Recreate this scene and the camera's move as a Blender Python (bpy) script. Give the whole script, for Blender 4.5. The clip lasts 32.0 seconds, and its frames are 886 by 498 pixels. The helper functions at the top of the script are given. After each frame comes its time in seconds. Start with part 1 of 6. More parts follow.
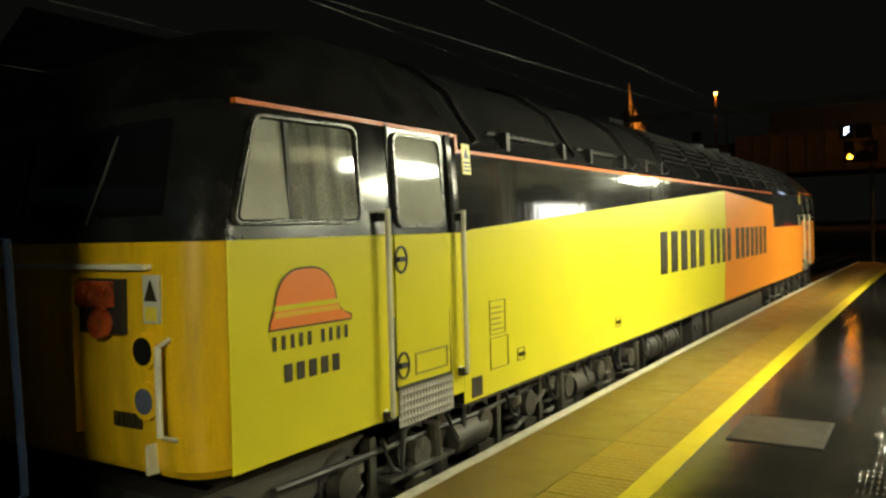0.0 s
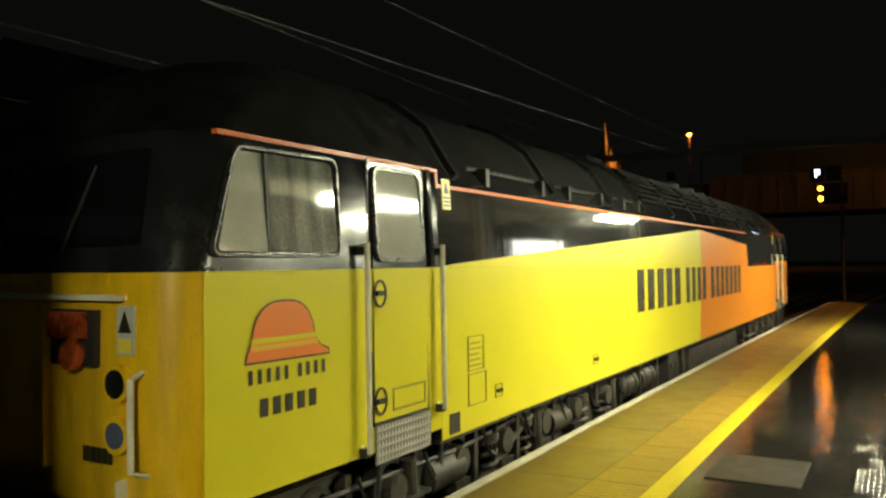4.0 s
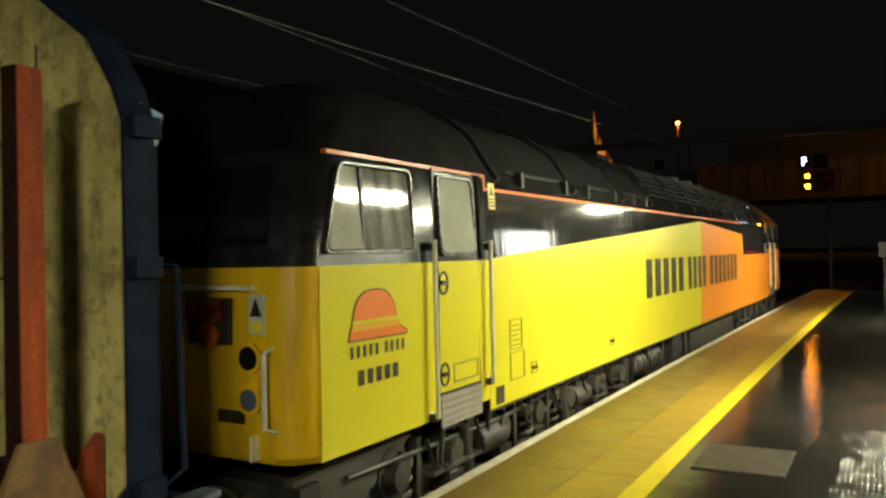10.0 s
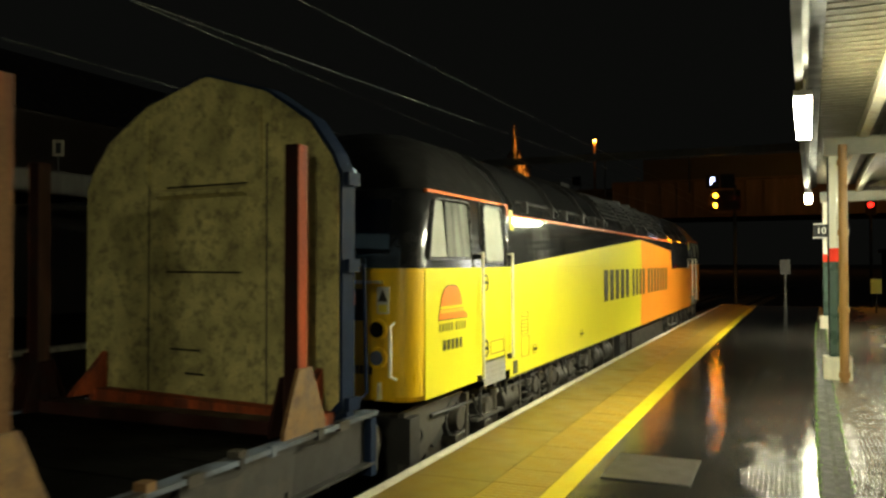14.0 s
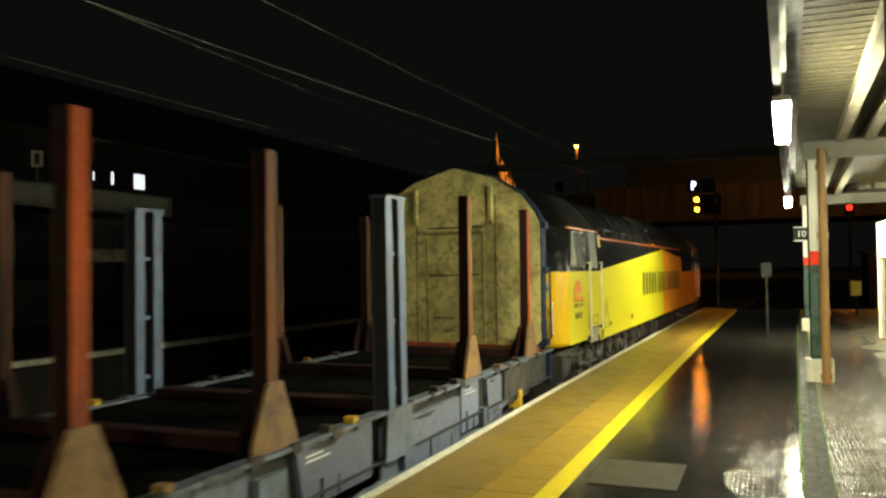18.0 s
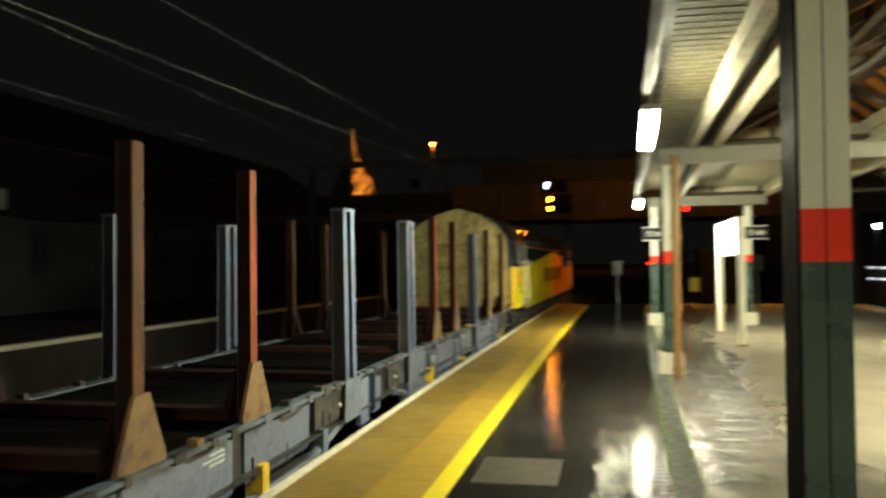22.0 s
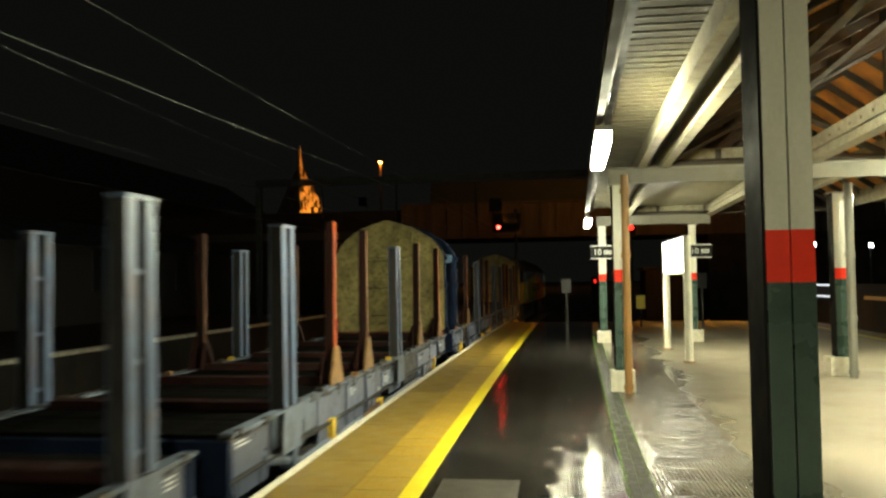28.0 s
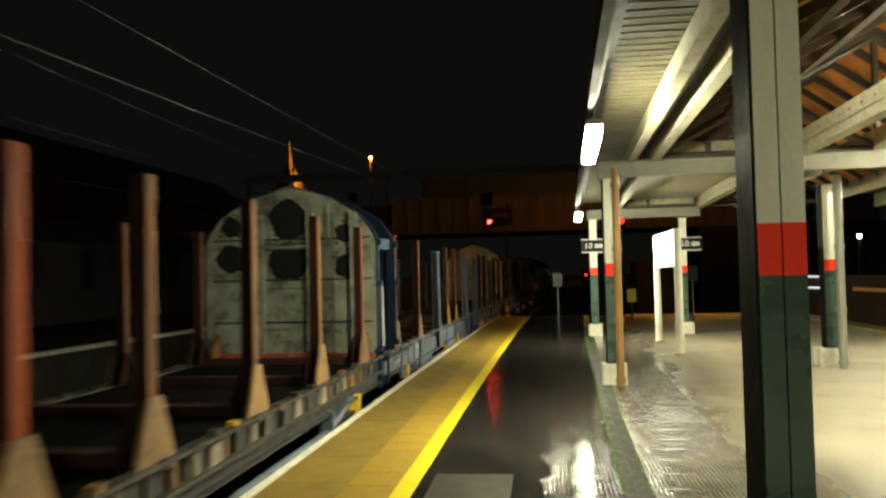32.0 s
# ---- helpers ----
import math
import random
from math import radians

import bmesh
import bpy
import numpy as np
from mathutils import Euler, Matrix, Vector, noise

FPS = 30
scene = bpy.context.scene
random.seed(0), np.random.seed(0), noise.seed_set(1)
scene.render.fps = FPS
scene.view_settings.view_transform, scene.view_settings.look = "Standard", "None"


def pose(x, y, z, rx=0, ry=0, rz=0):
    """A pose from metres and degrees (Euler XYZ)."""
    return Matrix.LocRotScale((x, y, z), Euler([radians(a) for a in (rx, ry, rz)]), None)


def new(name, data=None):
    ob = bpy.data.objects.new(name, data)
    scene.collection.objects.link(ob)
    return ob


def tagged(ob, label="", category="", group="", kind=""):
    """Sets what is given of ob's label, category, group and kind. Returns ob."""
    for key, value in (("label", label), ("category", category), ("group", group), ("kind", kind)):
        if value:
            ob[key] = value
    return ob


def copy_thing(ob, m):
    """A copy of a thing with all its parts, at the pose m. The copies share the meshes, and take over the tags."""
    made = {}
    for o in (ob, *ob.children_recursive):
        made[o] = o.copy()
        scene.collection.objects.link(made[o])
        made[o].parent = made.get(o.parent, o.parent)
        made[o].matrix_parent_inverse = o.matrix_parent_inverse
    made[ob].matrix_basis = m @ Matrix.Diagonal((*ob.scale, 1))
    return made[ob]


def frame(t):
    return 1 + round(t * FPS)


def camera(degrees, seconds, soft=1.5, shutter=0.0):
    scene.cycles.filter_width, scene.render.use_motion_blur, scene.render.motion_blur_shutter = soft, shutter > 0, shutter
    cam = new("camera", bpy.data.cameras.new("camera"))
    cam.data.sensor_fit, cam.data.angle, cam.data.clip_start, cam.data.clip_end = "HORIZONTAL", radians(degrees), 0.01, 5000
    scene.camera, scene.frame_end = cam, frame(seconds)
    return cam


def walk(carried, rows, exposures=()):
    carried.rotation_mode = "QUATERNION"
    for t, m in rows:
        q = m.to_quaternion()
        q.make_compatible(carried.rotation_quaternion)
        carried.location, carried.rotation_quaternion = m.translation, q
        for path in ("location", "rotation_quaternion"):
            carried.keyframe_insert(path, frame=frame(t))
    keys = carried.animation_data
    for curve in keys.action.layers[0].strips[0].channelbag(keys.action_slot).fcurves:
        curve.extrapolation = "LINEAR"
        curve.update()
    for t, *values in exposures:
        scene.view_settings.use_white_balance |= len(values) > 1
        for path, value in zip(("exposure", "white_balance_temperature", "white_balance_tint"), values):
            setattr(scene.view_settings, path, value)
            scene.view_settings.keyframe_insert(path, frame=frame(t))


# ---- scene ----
cam = camera(58.03, 32.0, soft=2.5, shutter=0.9)
PATH = [
    (0, pose(2.621, 0.015, 1.535, 88.479, 1.323, 31.338)),
    (0.5, pose(2.618, 0.024, 1.534, 88.845, 1.370, 31.685)),
    (1, pose(2.625, 0.012, 1.536, 90.061, 0.685, 31.149)),
    (1.5, pose(2.624, 0.013, 1.532, 89.955, 0.729, 30.899)),
    (2, pose(2.624, -0.002, 1.535, 90.044, 0.358, 30.491)),
    (2.5, pose(2.630, 0.003, 1.531, 89.791, 0.332, 30.463)),
    (3, pose(2.622, 0.022, 1.530, 89.230, 0.388, 29.770)),
    (3.5, pose(2.598, 0.020, 1.522, 91.295, 0.681, 29.561)),
    (5.5, pose(2.602, 0.009, 1.545, 89.668, 0.416, 30.223)),
    (6, pose(2.597, 0.000, 1.544, 90.171, 0.676, 30.432)),
    (6.5, pose(2.604, -0.016, 1.544, 90.118, 1.147, 30.423)),
    (7, pose(2.622, -0.014, 1.562, 89.572, 1.700, 30.205)),
    (7.5, pose(2.628, -0.016, 1.564, 89.342, 1.474, 29.804)),
    (8, pose(2.622, -0.011, 1.576, 89.722, 1.537, 29.495)),
    (8.5, pose(2.629, -0.010, 1.568, 90.579, 1.330, 29.576)),
    (9, pose(2.624, -0.010, 1.567, 90.248, 1.191, 29.489)),
    (9.5, pose(2.622, -0.011, 1.558, 90.056, 1.183, 29.332)),
    (10, pose(2.622, -0.004, 1.564, 90.254, 1.053, 28.932)),
    (10.5, pose(2.625, 0.008, 1.563, 90.523, 1.186, 28.961)),
    (11, pose(2.631, 0.021, 1.557, 90.796, 0.594, 28.147)),
    (11.5, pose(2.625, 0.033, 1.551, 90.967, 0.831, 27.347)),
    (12, pose(2.622, 0.042, 1.547, 90.123, 0.772, 26.992)),
    (12.5, pose(2.616, 0.052, 1.552, 89.705, 0.566, 25.610)),
    (13, pose(2.613, 0.059, 1.545, 90.784, -0.279, 24.595)),
    (13.5, pose(2.612, 0.067, 1.544, 90.802, -0.116, 22.968)),
    (14, pose(2.618, 0.070, 1.543, 91.010, 0.068, 23.179)),
    (14.5, pose(2.609, 0.071, 1.539, 90.621, 0.135, 23.128)),
    (16.5, pose(2.618, 0.074, 1.534, 90.354, 0.959, 22.599)),
    (17, pose(2.627, 0.075, 1.544, 89.904, 0.884, 22.642)),
    (17.5, pose(2.619, 0.077, 1.551, 90.610, 0.962, 22.323)),
    (18, pose(2.618, 0.080, 1.549, 91.498, 0.749, 22.032)),
    (18.5, pose(2.622, 0.080, 1.543, 91.263, 1.173, 21.727)),
    (19, pose(2.597, 0.069, 1.545, 91.058, 0.998, 21.123)),
    (19.5, pose(2.610, 0.072, 1.550, 90.608, 0.917, 21.247)),
    (20, pose(2.617, 0.075, 1.551, 90.524, 1.036, 20.954)),
    (20.5, pose(2.620, 0.068, 1.558, 90.481, 0.289, 19.096)),
    (21, pose(2.591, 0.041, 1.585, 89.838, 0.670, 15.976)),
    (21.5, pose(2.517, 0.061, 1.585, 90.181, 1.182, 16.890)),
    (22, pose(2.386, 0.086, 1.588, 91.084, 0.645, 11.671)),
    (22.5, pose(2.310, 0.118, 1.598, 91.349, 1.748, 7.804)),
    (23, pose(2.301, 0.137, 1.602, 91.609, 1.018, 7.571)),
    (23.5, pose(2.305, 0.141, 1.602, 91.643, 0.833, 7.697)),
    (24, pose(2.308, 0.143, 1.599, 91.987, 1.018, 7.575)),
    (24.5, pose(2.309, 0.123, 1.604, 91.843, 0.560, 7.478)),
    (25, pose(2.310, 0.126, 1.602, 91.912, 0.965, 7.496)),
    (25.5, pose(2.309, 0.128, 1.601, 92.266, 0.841, 7.780)),
    (27.5, pose(2.305, 0.121, 1.606, 92.261, 1.002, 7.939)),
    (28, pose(2.308, 0.125, 1.601, 92.336, 0.813, 7.929)),
    (28.5, pose(2.305, 0.111, 1.602, 92.408, 1.146, 8.023)),
    (29, pose(2.298, 0.109, 1.602, 92.276, 1.234, 8.509)),
    (29.5, pose(2.296, 0.114, 1.602, 92.067, 1.275, 7.938)),
    (30, pose(2.295, 0.118, 1.605, 92.143, 1.290, 7.642)),
    (30.5, pose(2.299, 0.125, 1.604, 92.248, 1.455, 7.345)),
    (31, pose(2.298, 0.128, 1.604, 92.239, 1.369, 7.334)),
    (31.5, pose(2.299, 0.126, 1.604, 92.076, 1.249, 7.408)),
    (32, pose(2.301, 0.129, 1.605, 91.953, 1.324, 7.293)),
]
# the camera opens up a little as it turns to the darker wagons
EXPOSURES = ((0, 0.05), (8, 0.06), (11, 0.16), (13, 0.05), (17, 0.22), (20, 0.34), (22, 0.42), (24, 0.38), (32, 0.36))
walk(cam, PATH, EXPOSURES)

# ---- light and exposure ----
world = bpy.data.worlds.new("night")
scene.world = world
world.use_nodes = True
world.node_tree.nodes["Background"].inputs["Color"].default_value = (0.50, 0.52, 0.45, 1)
world.node_tree.nodes["Background"].inputs["Strength"].default_value = 0.006

LAMP_POWER = 325.0      # glow of the canopy tubes
RAIL = -0.93           # rail top below the platform
TRACK = -1.45          # centre of the near track
BEND = 1 / 2200.0


def bend(y):
    """How far the line has swung to the right at y."""
    return BEND * y * y if y > 0 else 0.0


# ---- materials ----
MATS = {}


def mat(name, colour, rough=0.6, metal=0.0, vary=0.25, scale=6.0, grain=60.0, bump=0.15, stain=None, stain_amount=0.0,
        stain_scale=2.0, spec=0.5, coat=0.0, emit=None, power=0.0, wet=0.0, streak=False, random_tint=0.0, gloss_vary=0.25):
    if name in MATS:
        return MATS[name]
    m = bpy.data.materials.new(name)
    m.use_nodes = True
    nt = m.node_tree
    bsdf = nt.nodes["Principled BSDF"]
    N, L = nt.nodes.new, nt.links.new
    MATS[name] = m
    bsdf.inputs["Metallic"].default_value = metal
    bsdf.inputs["Specular IOR Level"].default_value = spec
    bsdf.inputs["Coat Weight"].default_value = coat
    bsdf.inputs["Coat Roughness"].default_value = 0.08
    if emit:
        bsdf.inputs["Base Color"].default_value = (*colour, 1)
        bsdf.inputs["Emission Color"].default_value = (*emit, 1)
        bsdf.inputs["Emission Strength"].default_value = power
        bsdf.inputs["Roughness"].default_value = rough
        return m
    co = N("ShaderNodeTexCoord")
    mp = N("ShaderNodeMapping")
    L(co.outputs["Object"], mp.inputs["Vector"])
    if streak:
        mp.inputs["Scale"].default_value = (1, 1, 0.15)
    big, fine = N("ShaderNodeTexNoise"), N("ShaderNodeTexNoise")
    big.inputs["Scale"].default_value, big.inputs["Detail"].default_value = scale, 6
    fine.inputs["Scale"].default_value, fine.inputs["Detail"].default_value = grain, 4
    L(mp.outputs["Vector"], big.inputs["Vector"])
    L(co.outputs["Object"], fine.inputs["Vector"])
    ramp = N("ShaderNodeMapRange")
    ramp.inputs["From Min"].default_value, ramp.inputs["From Max"].default_value = 0.3, 0.7
    ramp.inputs["To Min"].default_value, ramp.inputs["To Max"].default_value = 1 - vary, 1 + vary * 0.6
    L(big.outputs["Fac"], ramp.inputs["Value"])
    ramp2 = N("ShaderNodeMapRange")
    ramp2.inputs["From Min"].default_value, ramp2.inputs["From Max"].default_value = 0.3, 0.7
    ramp2.inputs["To Min"].default_value, ramp2.inputs["To Max"].default_value = 1 - vary * 0.4, 1 + vary * 0.3
    L(fine.outputs["Fac"], ramp2.inputs["Value"])
    mul = N("ShaderNodeMath")
    mul.operation = "MULTIPLY"
    L(ramp.outputs["Result"], mul.inputs[0]), L(ramp2.outputs["Result"], mul.inputs[1])
    last = mul.outputs[0]
    if random_tint:
        info, mr, m2 = N("ShaderNodeObjectInfo"), N("ShaderNodeMapRange"), N("ShaderNodeMath")
        mr.inputs["To Min"].default_value, mr.inputs["To Max"].default_value = 1 - random_tint, 1 + random_tint
        L(info.outputs["Random"], mr.inputs["Value"])
        m2.operation = "MULTIPLY"
        L(last, m2.inputs[0]), L(mr.outputs["Result"], m2.inputs[1])
        last = m2.outputs[0]
    vm = N("ShaderNodeVectorMath")
    vm.operation = "SCALE"
    vm.inputs[0].default_value = colour
    L(last, vm.inputs["Scale"])
    out = vm.outputs[0]
    if stain:
        sn, sr, mx = N("ShaderNodeTexNoise"), N("ShaderNodeMapRange"), N("ShaderNodeMix")
        sn.inputs["Scale"].default_value, sn.inputs["Detail"].default_value = stain_scale, 8
        sn.inputs["Roughness"].default_value = 0.65
        L(mp.outputs["Vector"], sn.inputs["Vector"])
        sr.inputs["From Min"].default_value, sr.inputs["From Max"].default_value = 0.48, 0.66
        sr.inputs["To Max"].default_value = stain_amount
        L(sn.outputs["Fac"], sr.inputs["Value"])
        mx.data_type = "RGBA"
        L(sr.outputs["Result"], mx.inputs["Factor"])
        L(out, mx.inputs["A"])
        mx.inputs["B"].default_value = (*stain, 1)
        out = mx.outputs["Result"]
    L(out, bsdf.inputs["Base Color"])
    rr = N("ShaderNodeMapRange")
    rr.inputs["From Min"].default_value, rr.inputs["From Max"].default_value = 0.3, 0.7
    rr.inputs["To Min"].default_value, rr.inputs["To Max"].default_value = max(0.03, rough * (1 - gloss_vary)), min(1, rough * (1 + gloss_vary))
    L(big.outputs["Fac"], rr.inputs["Value"])
    L(rr.outputs["Result"], bsdf.inputs["Roughness"])
    if bump:
        bp = N("ShaderNodeBump")
        bp.inputs["Strength"].default_value = bump
        bp.inputs["Distance"].default_value = 0.004
        L(fine.outputs["Fac"], bp.inputs["Height"])
        L(bp.outputs["Normal"], bsdf.inputs["Normal"])
    return m


def ribbed(m, spacing_y, spacing_x, depth, second="X"):
    """Adds a moulded grid of low ribs to a material's relief."""
    nt = m.node_tree
    N, L = nt.nodes.new, nt.links.new
    bsdf = nt.nodes["Principled BSDF"]
    co, sep = N("ShaderNodeTexCoord"), N("ShaderNodeSeparateXYZ")
    L(co.outputs["Object"], sep.inputs[0])
    outs = []
    for axis, pitch in (("Y", spacing_y), (second, spacing_x)):
        k, s = N("ShaderNodeMath"), N("ShaderNodeMath")
        k.operation, k.inputs[1].default_value = "MULTIPLY", 2 * math.pi / pitch
        L(sep.outputs[axis], k.inputs[0])
        s.operation = "SINE"
        L(k.outputs[0], s.inputs[0])
        outs.append(s.outputs[0])
    a = N("ShaderNodeMath")
    a.operation = "MAXIMUM"
    L(outs[0], a.inputs[0]), L(outs[1], a.inputs[1])
    bp = N("ShaderNodeBump")
    bp.inputs["Strength"].default_value, bp.inputs["Distance"].default_value = 1.0, depth
    L(a.outputs[0], bp.inputs["Height"])
    for link in list(nt.links):
        if link.to_node == bsdf and link.to_socket.name == "Normal":
            L(link.from_socket, bp.inputs["Normal"])
    L(bp.outputs["Normal"], bsdf.inputs["Normal"])
    return m


def rippled(m, sx, sy, depth):
    """Adds the unevenness of standing water, drawn out across the platform."""
    nt = m.node_tree
    N, L = nt.nodes.new, nt.links.new
    bsdf = nt.nodes["Principled BSDF"]
    co, mp, no, bp = N("ShaderNodeTexCoord"), N("ShaderNodeMapping"), N("ShaderNodeTexNoise"), N("ShaderNodeBump")
    mp.inputs["Scale"].default_value = (sx, sy, 1)
    no.inputs["Scale"].default_value, no.inputs["Detail"].default_value = 1.0, 3
    L(co.outputs["Object"], mp.inputs["Vector"]), L(mp.outputs["Vector"], no.inputs["Vector"])
    bp.inputs["Strength"].default_value, bp.inputs["Distance"].default_value = 1.0, depth
    L(no.outputs["Fac"], bp.inputs["Height"])
    for link in list(nt.links):
        if link.to_node == bsdf and link.to_socket.name == "Normal":
            L(link.from_socket, bp.inputs["Normal"])
    L(bp.outputs["Normal"], bsdf.inputs["Normal"])
    return m


def corduroy(m, pitch, slab, depth, uneven, rough=0.12, fade=None, gap=0.12, chop=(1.5, 3.4)):
    """Wet ribbed slabs: ribs run along the platform, stop short at each slab's ends, and the slabs lie unevenly."""
    nt = m.node_tree
    N, L = nt.nodes.new, nt.links.new
    bsdf = nt.nodes["Principled BSDF"]

    def step(operation, a, b=None):
        n = N("ShaderNodeMath")
        n.operation = operation
        for k, v in enumerate((a, b)):
            if isinstance(v, (int, float)):
                n.inputs[k].default_value = v
            elif v is not None:
                L(v, n.inputs[k])
        return n.outputs[0]

    co, sep, no = N("ShaderNodeTexCoord"), N("ShaderNodeSeparateXYZ"), N("ShaderNodeTexNoise")
    mp = N("ShaderNodeMapping")
    mp.inputs["Scale"].default_value = (*chop, 1)
    L(co.outputs["Object"], sep.inputs[0]), L(co.outputs["Object"], mp.inputs["Vector"]), L(mp.outputs["Vector"], no.inputs["Vector"])
    no.inputs["Scale"].default_value, no.inputs["Detail"].default_value = 1.0, 2
    wave = step("SINE", step("MULTIPLY", sep.outputs["X"], 2 * math.pi / pitch))
    ends = step("GREATER_THAN", step("FRACT", step("DIVIDE", step("ADD", sep.outputs["Y"], 100.0), slab)), gap)
    pool, film = N("ShaderNodeTexNoise"), N("ShaderNodeMapRange")
    pool.inputs["Scale"].default_value, pool.inputs["Detail"].default_value = 2.3, 3
    bands = N("ShaderNodeMapping")
    bands.inputs["Scale"].default_value = (0.45, 1.6, 1)
    L(co.outputs["Object"], bands.inputs["Vector"]), L(bands.outputs["Vector"], pool.inputs["Vector"]), L(pool.outputs["Fac"], film.inputs["Value"])
    film.inputs["From Min"].default_value, film.inputs["From Max"].default_value = 0.38, 0.55
    swell = step("MULTIPLY", step("ADD", step("MULTIPLY", film.outputs["Result"], 0.5), 0.5), ends)
    if fade:
        across = step("ADD", step("SUBTRACT", sep.outputs["X"], step("MULTIPLY", sep.outputs["Y"], 0.0185)), step("MULTIPLY", pool.outputs["Fac"], 0.7))
        edge = N("ShaderNodeMapRange")
        edge.inputs["From Min"].default_value, edge.inputs["From Max"].default_value = fade[0] + 0.35, fade[1] + 0.35
        L(across, edge.inputs["Value"])
        swell = step("MULTIPLY", swell, edge.outputs["Result"])
    bsdf.inputs["Roughness"].default_value = rough
    for link in list(nt.links):
        if link.to_node == bsdf and link.to_socket.name == "Roughness":
            nt.links.remove(link)
    low = step("MULTIPLY", no.outputs["Fac"], uneven / depth)
    height = step("ADD", step("MULTIPLY", wave, swell), low)
    bp = N("ShaderNodeBump")
    bp.inputs["Strength"].default_value, bp.inputs["Distance"].default_value = 1.0, depth
    L(height, bp.inputs["Height"])
    for link in list(nt.links):
        if link.to_node == bsdf and link.to_socket.name == "Normal":
            L(link.from_socket, bp.inputs["Normal"])
    L(bp.outputs["Normal"], bsdf.inputs["Normal"])
    return m


def drying(m, wet_colour, x_wet, x_dry):
    """Rain has blown in over a floor: wet and dark by the drain, dry further in, with a ragged edge."""
    nt = m.node_tree
    N, L = nt.nodes.new, nt.links.new
    bsdf = nt.nodes["Principled BSDF"]
    co, sep, no = N("ShaderNodeTexCoord"), N("ShaderNodeSeparateXYZ"), N("ShaderNodeTexNoise")
    L(co.outputs["Object"], sep.inputs[0]), L(co.outputs["Object"], no.inputs["Vector"])
    no.inputs["Scale"].default_value, no.inputs["Detail"].default_value = 0.6, 2
    k = N("ShaderNodeMath")
    k.operation, k.inputs[1].default_value = "MULTIPLY_ADD", -0.03
    L(sep.outputs["Y"], k.inputs[0]), L(sep.outputs["X"], k.inputs[2])
    a = N("ShaderNodeMath")
    a.operation, a.inputs[1].default_value = "MULTIPLY_ADD", 1.6
    L(no.outputs["Fac"], a.inputs[0]), L(k.outputs[0], a.inputs[2])
    r = N("ShaderNodeMapRange")
    r.inputs["From Min"].default_value, r.inputs["From Max"].default_value = x_wet + 0.8, x_dry + 0.8
    r.inputs["To Min"].default_value, r.inputs["To Max"].default_value = 1.0, 0.0
    L(a.outputs[0], r.inputs["Value"])
    mx = N("ShaderNodeMix")
    mx.data_type = "RGBA"
    mx.inputs["B"].default_value = (*wet_colour, 1)
    L(r.outputs["Result"], mx.inputs["Factor"])
    ro = N("ShaderNodeMix")
    ro.inputs["B"].default_value = 0.17
    L(r.outputs["Result"], ro.inputs["Factor"])
    for link in list(nt.links):
        if link.to_node == bsdf and link.to_socket.name == "Base Color":
            L(link.from_socket, mx.inputs["A"])
        if link.to_node == bsdf and link.to_socket.name == "Roughness":
            L(link.from_socket, ro.inputs["A"])
    L(mx.outputs["Result"], bsdf.inputs["Base Color"])
    L(ro.outputs["Result"], bsdf.inputs["Roughness"])
    return m


lime = mat("lime_yellow_paint", (0.66, 0.585, 0.019), 0.36, vary=0.04, scale=1.5, bump=0, spec=0.22, gloss_vary=0.05)
warm_yellow = mat("warning_yellow_paint", (0.85, 0.52, 0.008), 0.35, vary=0.14, bump=0.04, coat=0.1, stain=(0.12, 0.07, 0.02), stain_amount=0.45, stain_scale=3, streak=True)
orange = mat("orange_paint", (0.78, 0.25, 0.02), 0.38, vary=0.04, scale=1.5, bump=0, spec=0.22, gloss_vary=0.05)
hat_orange = mat("decal_orange", (0.80, 0.20, 0.02), 0.35, vary=0.03, bump=0.0)
cab_black = rippled(mat("worn_black_paint", (0.014, 0.014, 0.0145), 0.2, vary=0.4, scale=5, bump=0.06, gloss_vary=0.4), 4, 4, 0.0008)
black = rippled(mat("black_paint", (0.022, 0.022, 0.022), 0.07, vary=0.3, scale=2.5, bump=0.02), 7, 7, 0.0012)
roof_black = mat("roof_black", (0.009, 0.0085, 0.008), 0.5, spec=0.25, vary=0.4, bump=0.1)
band_yellow = mat("decal_yellow", (0.75, 0.42, 0.02), 0.38, vary=0.03, bump=0.0)
dark_text = mat("decal_black", (0.03, 0.025, 0.012), 0.4, vary=0.1, bump=0)
dirty_steel = mat("oily_steel", (0.065, 0.057, 0.045), 0.5, 0.3, vary=0.5, scale=9, bump=0.3, stain=(0.02, 0.018, 0.015), stain_amount=0.8, stain_scale=5)
dark_steel = mat("sooty_steel", (0.028, 0.026, 0.024), 0.6, 0.2, vary=0.4, bump=0.3)
frame_grey = mat("grimy_frame_grey", (0.055, 0.05, 0.041), 0.55, vary=0.3, scale=8, bump=0.2, stain=(0.05, 0.042, 0.03), stain_amount=0.6, stain_scale=5)
bright_steel = mat("worn_steel", (0.42, 0.41, 0.38), 0.32, 0.9, vary=0.2, bump=0.1)
chrome = mat("worn_window_rim", (0.035, 0.035, 0.033), 0.3, 0.3, vary=0.6, scale=30, bump=0.5, stain=(0.4, 0.38, 0.33), stain_amount=0.22, stain_scale=6)
rail_white = mat("handrail_paint", (0.72, 0.69, 0.52), 0.4, vary=0.15, bump=0.05)
tread = ribbed(mat("tread_plate", (0.30, 0.29, 0.26), 0.45, 0.3, vary=0.2, bump=0.1), 0.035, 0.05, 0.003, "Z")
